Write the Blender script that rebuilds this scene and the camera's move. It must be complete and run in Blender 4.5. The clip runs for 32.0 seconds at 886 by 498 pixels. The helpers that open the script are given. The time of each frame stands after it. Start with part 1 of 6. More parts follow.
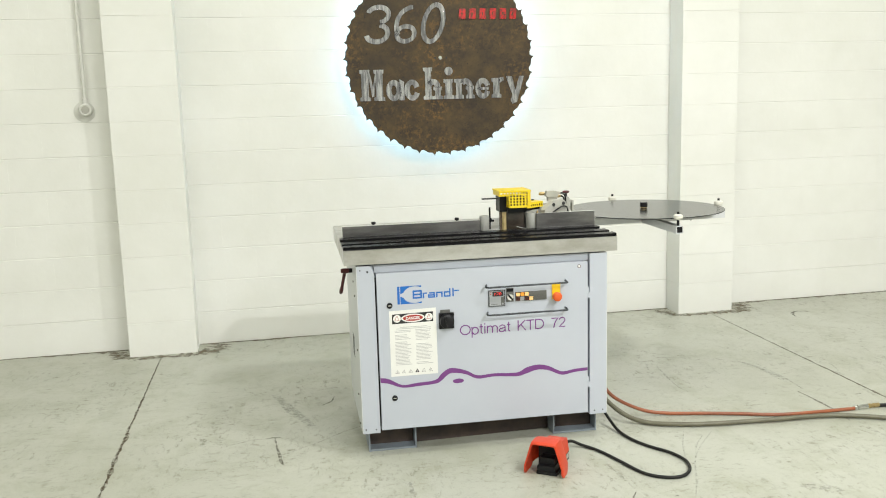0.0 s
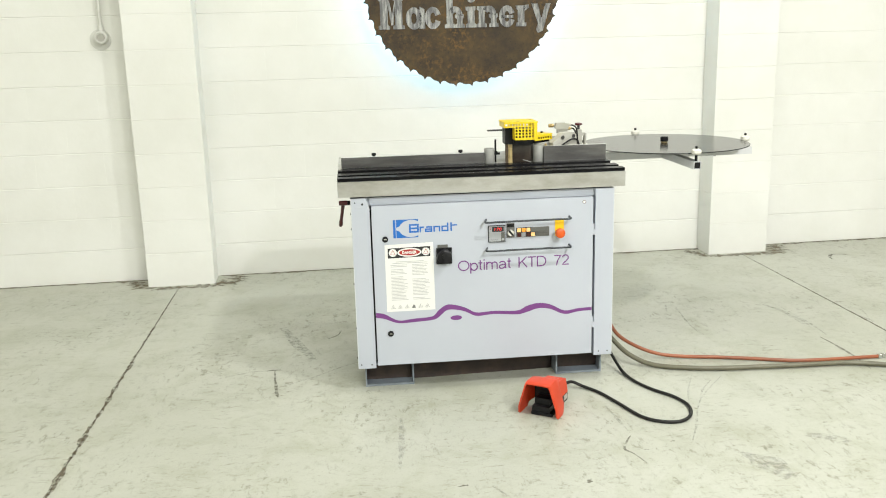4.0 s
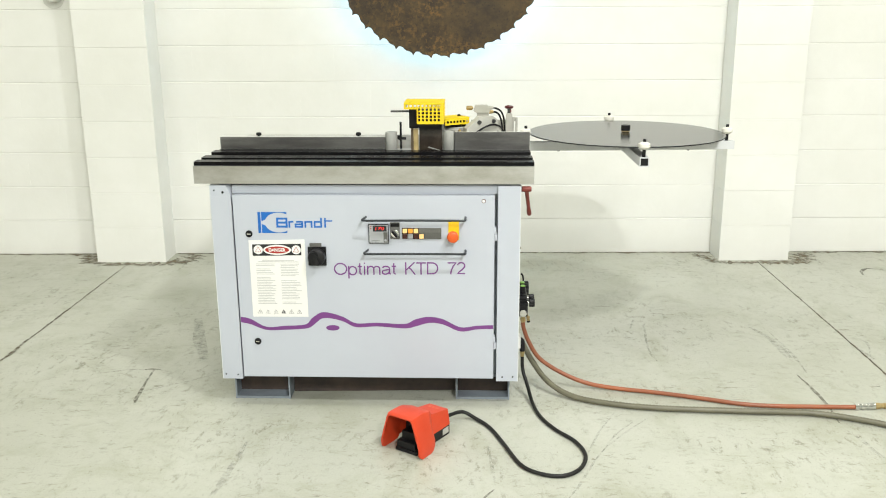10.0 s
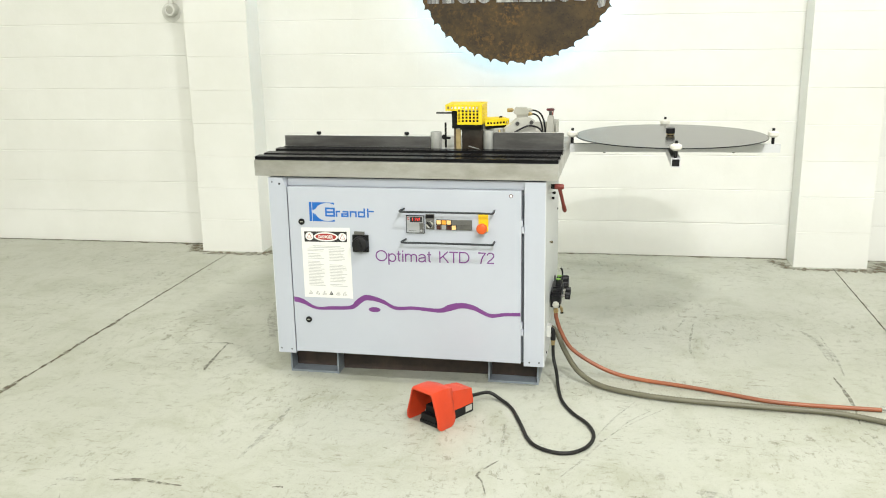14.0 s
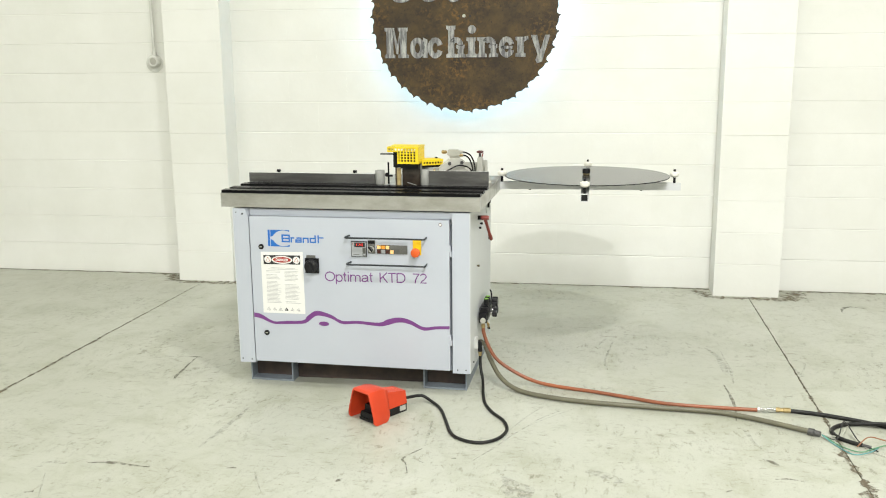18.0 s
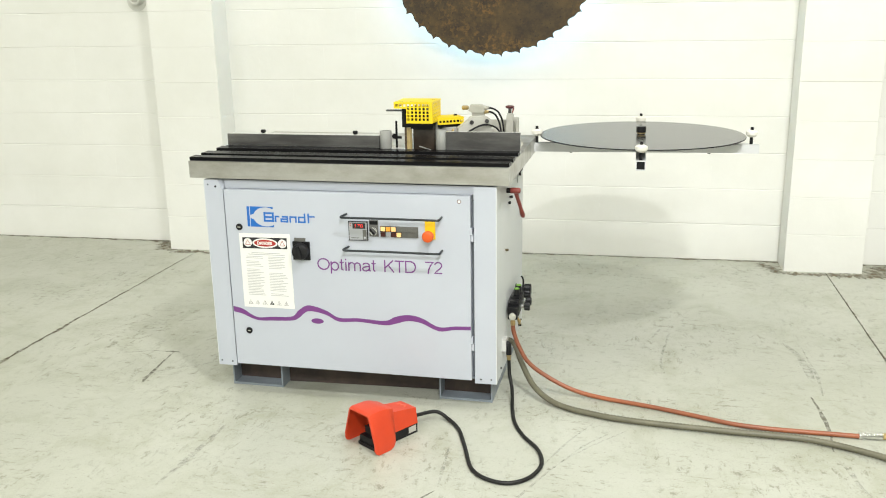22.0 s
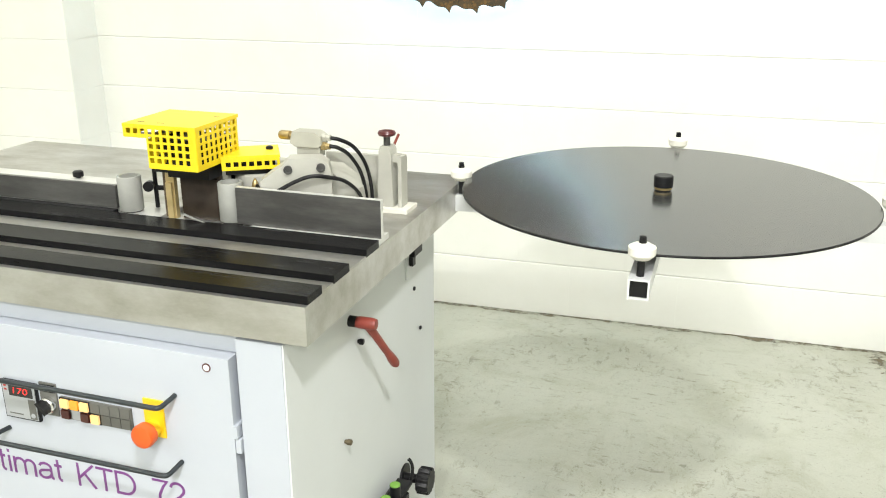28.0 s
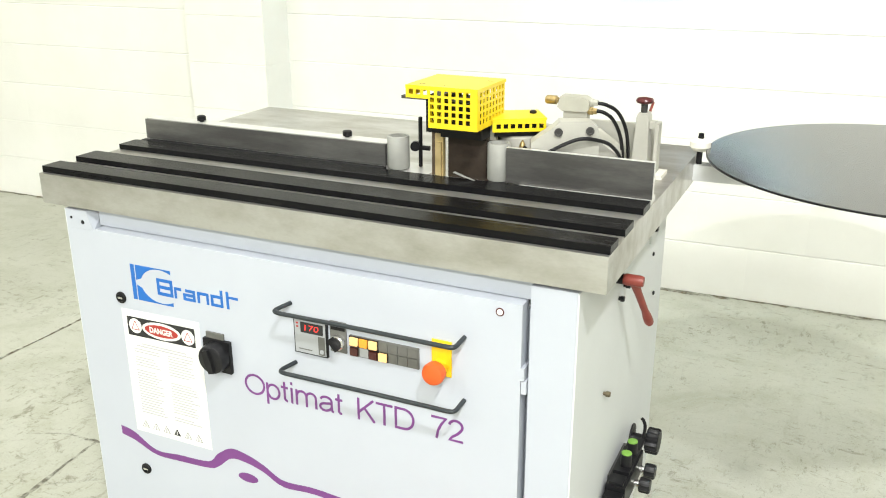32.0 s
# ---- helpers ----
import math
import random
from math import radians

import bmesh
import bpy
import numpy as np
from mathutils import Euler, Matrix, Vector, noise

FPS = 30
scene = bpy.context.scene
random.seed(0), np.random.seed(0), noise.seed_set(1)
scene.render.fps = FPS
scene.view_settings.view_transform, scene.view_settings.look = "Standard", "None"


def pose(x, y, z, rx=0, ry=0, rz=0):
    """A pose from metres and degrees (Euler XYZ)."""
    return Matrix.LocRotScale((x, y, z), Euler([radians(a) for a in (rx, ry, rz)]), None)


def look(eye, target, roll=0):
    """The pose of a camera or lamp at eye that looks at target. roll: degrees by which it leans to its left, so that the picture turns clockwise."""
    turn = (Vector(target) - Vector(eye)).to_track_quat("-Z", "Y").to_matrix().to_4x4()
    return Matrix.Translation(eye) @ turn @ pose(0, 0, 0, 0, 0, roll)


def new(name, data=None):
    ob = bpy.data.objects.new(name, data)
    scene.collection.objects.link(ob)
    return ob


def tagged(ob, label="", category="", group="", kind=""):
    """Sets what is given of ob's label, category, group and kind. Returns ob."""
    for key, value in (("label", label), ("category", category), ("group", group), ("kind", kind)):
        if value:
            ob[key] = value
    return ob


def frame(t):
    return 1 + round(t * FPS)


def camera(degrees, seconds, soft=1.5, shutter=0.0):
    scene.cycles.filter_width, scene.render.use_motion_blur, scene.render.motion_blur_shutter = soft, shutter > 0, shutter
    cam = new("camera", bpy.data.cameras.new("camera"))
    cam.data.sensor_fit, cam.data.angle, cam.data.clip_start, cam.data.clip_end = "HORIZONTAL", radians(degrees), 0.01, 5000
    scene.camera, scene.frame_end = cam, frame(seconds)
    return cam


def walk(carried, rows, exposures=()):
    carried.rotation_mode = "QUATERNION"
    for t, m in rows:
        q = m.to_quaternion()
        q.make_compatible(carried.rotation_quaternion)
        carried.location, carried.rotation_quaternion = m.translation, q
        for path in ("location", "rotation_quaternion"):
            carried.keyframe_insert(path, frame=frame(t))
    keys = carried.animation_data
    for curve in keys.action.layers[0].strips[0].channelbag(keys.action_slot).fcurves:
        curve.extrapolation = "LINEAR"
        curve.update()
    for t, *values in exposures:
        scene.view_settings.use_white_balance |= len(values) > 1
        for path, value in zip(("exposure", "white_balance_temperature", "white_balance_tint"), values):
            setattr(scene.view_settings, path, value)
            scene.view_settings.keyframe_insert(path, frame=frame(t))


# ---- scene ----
cam = camera(52.8, 32.0, soft=1.05)
METRES, EYE, TILT, LEAN, TURN = 6.0, 1.5, 0.0, 0.0, -10.8
PATH = [
    (0, (0.167, -0.085, 1.505), (0.496, 1.860, 1.176), -1.60),
    (0.5, (0.167, -0.075, 1.500), (0.496, 1.866, 1.155), -1.60),
    (1, (0.166, -0.066, 1.485), (0.492, 1.874, 1.123), -1.50),
    (1.5, (0.168, -0.056, 1.485), (0.503, 1.879, 1.124), -1.10),
    (2, (0.176, -0.038, 1.479), (0.520, 1.893, 1.084), -1.40),
    (2.5, (0.196, -0.020, 1.473), (0.543, 1.904, 1.058), -1.20),
    (4.5, (0.520, 0.008, 1.448), (0.675, 1.943, 0.964), -1.70),
    (5, (0.587, 0.085, 1.437), (0.747, 2.015, 0.936), -2.00),
    (5.5, (0.666, 0.189, 1.440), (0.828, 2.119, 0.941), -1.10),
    (6, (0.706, 0.264, 1.445), (0.851, 2.199, 0.960), -0.90),
    (6.5, (0.738, 0.299, 1.442), (0.874, 2.234, 0.957), -1.10),
    (7, (0.803, 0.314, 1.444), (0.897, 2.253, 0.965), -1.20),
    (7.5, (0.942, 0.318, 1.458), (0.975, 2.261, 0.982), -1.10),
    (8, (1.077, 0.313, 1.461), (1.069, 2.255, 0.985), 0.00),
    (8.5, (1.154, 0.324, 1.454), (1.118, 2.265, 0.975), -1.40),
    (9, (1.195, 0.373, 1.439), (1.154, 2.308, 0.936), -1.10),
    (9.5, (1.282, 0.452, 1.434), (1.221, 2.384, 0.922), -0.30),
    (10, (1.352, 0.521, 1.431), (1.278, 2.450, 0.908), -0.30),
    (10.5, (1.405, 0.539, 1.434), (1.306, 2.465, 0.903), -1.20),
    (11, (1.502, 0.535, 1.430), (1.304, 2.452, 0.895), -0.60),
    (11.5, (1.612, 0.534, 1.431), (1.351, 2.443, 0.895), 0.20),
    (12, (1.681, 0.525, 1.435), (1.363, 2.429, 0.912), -0.50),
    (12.5, (1.733, 0.505, 1.434), (1.387, 2.408, 0.924), -0.90),
    (13, (1.758, 0.480, 1.438), (1.407, 2.386, 0.943), -1.60),
    (13.5, (1.764, 0.415, 1.433), (1.385, 2.320, 0.955), -1.10),
    (14, (1.788, 0.305, 1.424), (1.396, 2.201, 0.925), -1.00),
    (14.5, (1.821, 0.199, 1.431), (1.437, 2.103, 0.954), -0.50),
    (16.5, (2.034, -0.099, 1.441), (1.650, 1.810, 0.987), -0.20),
    (17, (2.076, -0.167, 1.445), (1.694, 1.748, 1.011), -0.20),
    (17.5, (2.085, -0.195, 1.448), (1.701, 1.722, 1.029), -0.50),
    (18, (2.102, -0.193, 1.453), (1.736, 1.732, 1.053), -0.50),
    (18.5, (2.120, -0.187, 1.460), (1.746, 1.741, 1.080), -0.40),
    (19, (2.134, -0.179, 1.468), (1.758, 1.749, 1.092), -0.50),
    (19.5, (2.148, -0.147, 1.460), (1.771, 1.776, 1.059), -0.60),
    (20, (2.144, -0.044, 1.443), (1.790, 1.874, 0.997), -0.60),
    (20.5, (2.093, 0.125, 1.448), (1.760, 2.045, 0.996), 0.00),
    (21, (2.027, 0.277, 1.457), (1.685, 2.198, 1.017), -0.00),
    (21.5, (1.999, 0.399, 1.439), (1.627, 2.303, 0.953), -0.10),
    (22, (1.998, 0.604, 1.436), (1.565, 2.485, 0.909), -1.02),
    (22.5, (2.010, 0.783, 1.438), (1.604, 2.667, 0.904), -0.22),
    (23, (2.028, 0.937, 1.421), (1.717, 2.829, 0.853), 0.48),
    (23.5, (2.003, 1.164, 1.414), (1.747, 3.063, 0.843), 1.26),
    (24, (1.994, 1.348, 1.413), (1.754, 3.243, 0.817), 0.06),
    (24.5, (2.024, 1.580, 1.407), (1.734, 3.464, 0.799), -0.48),
    (25, (2.080, 1.809, 1.420), (1.732, 3.692, 0.845), 0.28),
    (25.5, (2.082, 1.989, 1.399), (1.794, 3.870, 0.784), 0.62),
    (27.5, (2.156, 2.506, 1.404), (1.706, 4.338, 0.741), 1.20),
    (28, (2.109, 2.506, 1.396), (1.512, 4.297, 0.744), -0.05),
    (28.5, (2.050, 2.485, 1.399), (1.325, 4.233, 0.762), -0.20),
    (29, (2.007, 2.455, 1.398), (1.182, 4.160, 0.768), -0.80),
    (29.5, (1.986, 2.426, 1.398), (1.119, 4.114, 0.775), -0.50),
    (30, (1.963, 2.393, 1.402), (1.087, 4.077, 0.779), -0.25),
    (30.5, (1.930, 2.361, 1.400), (1.054, 4.043, 0.770), -0.45),
    (31, (1.900, 2.328, 1.399), (1.044, 4.026, 0.776), -0.65),
    (31.5, (1.885, 2.316, 1.388), (1.059, 4.022, 0.750), -0.75),
    (32, (1.860, 2.308, 1.368), (1.062, 4.013, 0.694), -0.10),
]
EXPOSURES = [(0, -0.50), (2.5, -0.44), (6, -0.30), (11, -0.36), (14, -0.33), (19, -0.40), (23, -0.30), (25.5, -0.23), (28, -0.08), (30, -0.03), (32, 0.0)]
walk(cam, [(t, look(eye, target, roll)) for t, eye, target, roll in PATH], EXPOSURES)

# ---------------------------------------------------------------- world and light
world = bpy.data.worlds.new("world")
scene.world = world
world.use_nodes = True
world.node_tree.nodes["Background"].inputs[0].default_value = (0.9, 0.95, 1.0, 1)
world.node_tree.nodes["Background"].inputs[1].default_value = 0.0


def area_lamp(name, place, size_x, size_y, watts, colour, target):
    data = bpy.data.lights.new(name, "AREA")
    data.shape, data.size, data.size_y, data.energy, data.color = "RECTANGLE", size_x, size_y, watts, colour
    ob = new(name, data)
    ob.matrix_world = look(place, target)
    return ob


BAY, FILL = (1.0, 1.0, 0.99), (1.0, 0.996, 0.89)
# Two unseen lamps, placed from the shadows of the disc and pilaster.
area_lamp("unseen_bay_lamp", (3.12, 1.35, 4.5), 0.36, 0.22, 238, BAY, (3.12, 1.35, 0))
area_lamp("unseen_bay_lamp", (3.2, -2.0, 4.5), 0.36, 0.22, 430, BAY, (3.2, -2.0, 0))
# Two more, added unseen to brighten the left side and the door.
area_lamp("unseen_bay_lamp", (-3.6, -2.0, 4.5), 0.36, 0.22, 190, BAY, (-3.6, -2.0, 0))
area_lamp("unseen_bay_lamp", (3.2, -5.3, 4.5), 0.36, 0.22, 370, BAY, (3.2, -5.3, 0))
# Two long soft rows, added unseen as fill for the hall and far floor.
area_lamp("fill_row", (0.4, -5.0, 5.9), 13.5, 0.3, 500, FILL, (0.4, -4.8, 0))
area_lamp("fill_row", (0.4, 3.2, 5.9), 13.5, 0.3, 272, FILL, (0.4, 3.2, 0))


# ---------------------------------------------------------------- materials
def material(name, colour, rough=0.5, metal=0.0, second=None, scale=8.0, mix=(0.35, 0.7), bump=0.0, bump_scale=60.0,
             emit=None, strength=0.0, grain=0.0, grain_scale=140, stretch=(1, 1, 1), placed=False, coat=0.0, rough_var=0.0, piece=0.0, clear=0.0, spec=0.5):
    """A node material: base colour varied by coarse noise and fine grain, gloss variation and bump."""
    m = bpy.data.materials.new(name)
    m.use_nodes = True
    nt = m.node_tree
    n, l = nt.nodes, nt.links
    b = n["Principled BSDF"]
    b.inputs["Base Color"].default_value = (*colour, 1)
    b.inputs["Roughness"].default_value = rough
    b.inputs["Metallic"].default_value = metal
    b.inputs["Coat Weight"].default_value = coat
    b.inputs["Specular IOR Level"].default_value = spec
    b.inputs["Transmission Weight"].default_value = clear
    tc = n.new("ShaderNodeTexCoord")
    mp = n.new("ShaderNodeMapping")
    mp.inputs["Scale"].default_value = stretch
    l.new(n.new("ShaderNodeNewGeometry").outputs["Position"] if placed else tc.outputs["Object"], mp.inputs["Vector"])
    out = None
    if second:
        no = n.new("ShaderNodeTexNoise")
        no.inputs["Scale"].default_value, no.inputs["Detail"].default_value = scale, 6
        no.inputs["Roughness"].default_value = 0.62
        l.new(mp.outputs[0], no.inputs["Vector"])
        rp = n.new("ShaderNodeValToRGB")
        rp.color_ramp.elements[0].position, rp.color_ramp.elements[1].position = mix
        rp.color_ramp.elements[0].color, rp.color_ramp.elements[1].color = (*colour, 1), (*second, 1)
        l.new(no.outputs["Fac"], rp.inputs[0])
        out = rp.outputs[0]
        if rough_var:
            ma = n.new("ShaderNodeMath")
            ma.operation = "MULTIPLY_ADD"
            ma.inputs[1].default_value, ma.inputs[2].default_value = rough_var, rough - rough_var / 2
            l.new(no.outputs["Fac"], ma.inputs[0])
            l.new(ma.outputs[0], b.inputs["Roughness"])
    if grain:
        ng = n.new("ShaderNodeTexNoise")
        ng.inputs["Scale"].default_value, ng.inputs["Detail"].default_value = grain_scale, 5
        l.new(mp.outputs[0], ng.inputs["Vector"])
        mr = n.new("ShaderNodeMapRange")
        mr.inputs["To Min"].default_value, mr.inputs["To Max"].default_value = 1 - grain, 1 + grain
        l.new(ng.outputs["Fac"], mr.inputs["Value"])
        hv = n.new("ShaderNodeHueSaturation")
        hv.inputs["Color"].default_value = (*colour, 1)
        if out:
            l.new(out, hv.inputs["Color"])
        l.new(mr.outputs[0], hv.inputs["Value"])
        out = hv.outputs[0]
    if piece:
        oi = n.new("ShaderNodeObjectInfo")
        mr = n.new("ShaderNodeMapRange")
        mr.inputs["To Min"].default_value, mr.inputs["To Max"].default_value = 1 - piece, 1.0
        l.new(oi.outputs["Random"], mr.inputs["Value"])
        hv = n.new("ShaderNodeHueSaturation")
        hv.inputs["Color"].default_value = (*colour, 1)
        if out:
            l.new(out, hv.inputs["Color"])
        l.new(mr.outputs[0], hv.inputs["Value"])
        out = hv.outputs[0]
    if out:
        l.new(out, b.inputs["Base Color"])
    if bump:
        nb = n.new("ShaderNodeTexNoise")
        nb.inputs["Scale"].default_value, nb.inputs["Detail"].default_value = bump_scale, 5
        l.new(mp.outputs[0], nb.inputs["Vector"])
        bp = n.new("ShaderNodeBump")
        bp.inputs["Strength"].default_value, bp.inputs["Distance"].default_value = bump, 0.004
        l.new(nb.outputs["Fac"], bp.inputs["Height"])
        l.new(bp.outputs[0], b.inputs["Normal"])
    if emit:
        b.inputs["Emission Color"].default_value = (*emit, 1)
        b.inputs["Emission Strength"].default_value = strength
    return m


def stain_material(name, colour, scale, low, high, most):
    """A patchy stain: its colour shows where noise is high, the surface below shows elsewhere."""
    m = material(name, colour, 0.7)
    nt = m.node_tree
    n, l = nt.nodes, nt.links
    tc, no = n.new("ShaderNodeTexCoord"), n.new("ShaderNodeTexNoise")
    no.inputs["Scale"].default_value, no.inputs["Detail"].default_value, no.inputs["Roughness"].default_value = scale, 6, 0.7
    l.new(tc.outputs["Object"], no.inputs["Vector"])
    mr = n.new("ShaderNodeMapRange")
    mr.inputs["From Min"].default_value, mr.inputs["From Max"].default_value = low, high
    mr.inputs["To Max"].default_value = most
    l.new(no.outputs["Fac"], mr.inputs["Value"])
    tr, mx = n.new("ShaderNodeBsdfTransparent"), n.new("ShaderNodeMixShader")
    l.new(mr.outputs[0], mx.inputs[0])
    l.new(tr.outputs[0], mx.inputs[1])
    l.new(n["Principled BSDF"].outputs[0], mx.inputs[2])
    l.new(mx.outputs[0], n["Material Output"].inputs[0])
    return m


def concrete_material():
    """Worn pale sealed concrete: clouds, dark scuffs, fine scratches, pits."""
    m = bpy.data.materials.new("sealed_concrete")
    m.use_nodes = True
    nt = m.node_tree
    n, l = nt.nodes, nt.links
    b = n["Principled BSDF"]
    tc = n.new("ShaderNodeTexCoord")

    def noisy(scale, detail, rough=0.6, stretch=(1, 1, 1), turn=0.0, warp=0.0):
        mp = n.new("ShaderNodeMapping")
        mp.inputs["Scale"].default_value = stretch
        mp.inputs["Rotation"].default_value = (0, 0, radians(turn))
        l.new(tc.outputs["Object"], mp.inputs["Vector"])
        no = n.new("ShaderNodeTexNoise")
        no.inputs["Scale"].default_value, no.inputs["Detail"].default_value = scale, detail
        no.inputs["Roughness"].default_value, no.inputs["Distortion"].default_value = rough, warp
        l.new(mp.outputs[0], no.inputs["Vector"])
        return no.outputs["Fac"]

    def ramp(fac, low, high, c0, c1):
        rp = n.new("ShaderNodeValToRGB")
        rp.color_ramp.elements[0].position, rp.color_ramp.elements[1].position = low, high
        rp.color_ramp.elements[0].color, rp.color_ramp.elements[1].color = (*c0, 1), (*c1, 1)
        l.new(fac, rp.inputs[0])
        return rp.outputs[0]

    def times(a, c, fac=1.0):
        mx = n.new("ShaderNodeMix")
        mx.data_type, mx.blend_type = "RGBA", "MULTIPLY"
        if isinstance(fac, float):
            mx.inputs[0].default_value = fac
        else:
            l.new(fac, mx.inputs[0])
        l.new(a, mx.inputs[6])
        l.new(c, mx.inputs[7])
        return mx.outputs[2]

    cloud = ramp(noisy(0.9, 7, 0.62), 0.3, 0.72, (0.368, 0.376, 0.315), (0.463, 0.472, 0.415))
    blotch = ramp(noisy(4.0, 9, 0.74, warp=0.6), 0.34, 0.52, (0.84, 0.84, 0.78), (1, 1, 1))
    streak1 = ramp(noisy(7.0, 8, 0.78, (1, 0.16, 1), 35, 0.5), 0.30, 0.42, (0.80, 0.79, 0.74), (1, 1, 1))
    streak2 = ramp(noisy(8.0, 8, 0.78, (0.14, 1, 1), 20, 0.5), 0.29, 0.40, (0.82, 0.81, 0.76), (1, 1, 1))
    scrape1 = ramp(noisy(30.0, 9, 0.80, (1, 0.45, 1), -25, 0.25), 0.39, 0.46, (0.52, 0.50, 0.44), (1, 1, 1))
    scrape2 = ramp(noisy(36.0, 9, 0.80, (0.40, 1, 1), 12, 0.25), 0.38, 0.45, (0.55, 0.53, 0.47), (1, 1, 1))
    scar = ramp(noisy(11.0, 10, 0.82, (0.55, 1, 1), 8, 0.8), 0.355, 0.40, (0.50, 0.47, 0.40), (1, 1, 1))
    worn1 = ramp(noisy(1.7, 6, 0.70), 0.42, 0.62, (0, 0, 0), (1, 1, 1))
    worn2 = ramp(noisy(2.3, 6, 0.70, turn=40), 0.41, 0.60, (0, 0, 0), (1, 1, 1))
    pits = ramp(noisy(70.0, 5, 0.8), 0.34, 0.40, (0.50, 0.47, 0.41), (1, 1, 1))
    grain = ramp(noisy(190.0, 3), 0.3, 0.7, (0.90, 0.90, 0.88), (1.0, 1.0, 1.0))
    col = times(times(times(cloud, blotch), streak1, worn2), streak2, worn1)
    col = times(times(times(times(times(col, scrape1, worn1), scrape2, worn2), scar, worn1), pits, 0.75), grain)
    l.new(col, b.inputs["Base Color"])
    ro = n.new("ShaderNodeMapRange")
    ro.inputs["To Min"].default_value, ro.inputs["To Max"].default_value = 0.26, 0.48
    l.new(noisy(2.5, 6), ro.inputs["Value"])
    l.new(ro.outputs[0], b.inputs["Roughness"])
    bp = n.new("ShaderNodeBump")
    bp.inputs["Strength"].default_value, bp.inputs["Distance"].default_value = 0.25, 0.004
    l.new(noisy(30.0, 6, 0.7), bp.inputs["Height"])
    l.new(bp.outputs[0], b.inputs["Normal"])
    return m


def rust_material():
    """Rusted plate: dark smooth scale, brown clouds, fine orange speckle where the scale is broken."""
    m = bpy.data.materials.new("rusted_blade")
    m.use_nodes = True
    n, l = m.node_tree.nodes, m.node_tree.links
    b = n["Principled BSDF"]
    tc = n.new("ShaderNodeTexCoord")

    def noisy(scale, detail, rough, low, high):
        no, mr = n.new("ShaderNodeTexNoise"), n.new("ShaderNodeMapRange")
        no.inputs["Scale"].default_value, no.inputs["Detail"].default_value, no.inputs["Roughness"].default_value = scale, detail, rough
        l.new(tc.outputs["Object"], no.inputs["Vector"])
        mr.inputs["From Min"].default_value, mr.inputs["From Max"].default_value = low, high
        l.new(no.outputs["Fac"], mr.inputs["Value"])
        return mr.outputs[0]

    def mixed(fac, a, c):
        mx = n.new("ShaderNodeMix")
        mx.data_type = "RGBA"
        l.new(fac, mx.inputs[0])
        for k, v in ((6, a), (7, c)):
            if isinstance(v, tuple):
                mx.inputs[k].default_value = (*v, 1)
            else:
                l.new(v, mx.inputs[k])
        return mx.outputs[2]

    def product(a, c):
        ma = n.new("ShaderNodeMath")
        ma.operation = "MULTIPLY"
        l.new(a, ma.inputs[0])
        l.new(c, ma.inputs[1])
        return ma.outputs[0]

    broken = noisy(3.2, 7, 0.65, 0.42, 0.60)
    col = mixed(noisy(9.0, 8, 0.7, 0.38, 0.64), (0.033, 0.0215, 0.0100), (0.078, 0.048, 0.0155))
    col = mixed(product(noisy(38.0, 7, 0.75, 0.50, 0.60), broken), col, (0.150, 0.079, 0.0165))
    col = mixed(noisy(70.0, 5, 0.7, 0.58, 0.68), col, (0.016, 0.012, 0.009))
    l.new(col, b.inputs["Base Color"])
    b.inputs["Roughness"].default_value, b.inputs["Metallic"].default_value = 0.62, 0.1
    bp = n.new("ShaderNodeBump")
    bp.inputs["Strength"].default_value, bp.inputs["Distance"].default_value = 0.35, 0.004
    l.new(noisy(45.0, 6, 0.7, 0.0, 1.0), bp.inputs["Height"])
    l.new(bp.outputs[0], b.inputs["Normal"])
    return m


CONCRETE = concrete_material()
BLOCK = material("painted_block", (0.80, 0.80, 0.765), 0.5, second=(0.745, 0.745, 0.70), scale=1.6, mix=(0.38, 0.66), bump=0.20, bump_scale=34, piece=0.012, placed=True)
MORTAR = material("painted_mortar", (0.80, 0.80, 0.755), 0.6, second=(0.70, 0.695, 0.65), scale=6, bump=0.3)
PLASTER = material("plain_wall_paint", (0.78, 0.78, 0.74), 0.6, second=(0.73, 0.73, 0.69), scale=1.5, bump=0.2)
JOINT = material("joint_dirt", (0.06, 0.055, 0.045), 0.9, second=(0.14, 0.13, 0.10), scale=14)
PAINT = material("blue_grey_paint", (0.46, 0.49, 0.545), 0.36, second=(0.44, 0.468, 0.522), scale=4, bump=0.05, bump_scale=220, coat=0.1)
# Paler than PAINT, for the cabinet's sides and the posts' side edges.
SIDEPAINT = material("paler_side_tone", (0.62, 0.645, 0.655), 0.38, second=(0.59, 0.61, 0.615), scale=3, bump=0.05, bump_scale=220)
# Mid grey-blue standing for the shade in the door's right gap.
GAPGREY = material("door_gap_shade", (0.30, 0.33, 0.37), 0.45, second=(0.26, 0.29, 0.33), scale=8)
DARKPAINT = material("grey_base_paint", (0.24, 0.28, 0.32), 0.5, second=(0.17, 0.19, 0.21), scale=9, bump=0.1)
# Dark brown for parts under the machine; carries the shade there as well.
UNDERDARK = material("dark_underside", (0.07, 0.05, 0.04), 0.8, second=(0.035, 0.03, 0.028), scale=12)
STEEL = material("ground_steel", (0.54, 0.535, 0.52), 0.34, 0.85, second=(0.36, 0.345, 0.305), scale=8, stretch=(0.6, 1.4, 1.4), mix=(0.40, 0.68), bump=0.04, bump_scale=140, grain=0.07, grain_scale=200, rough_var=0.22)
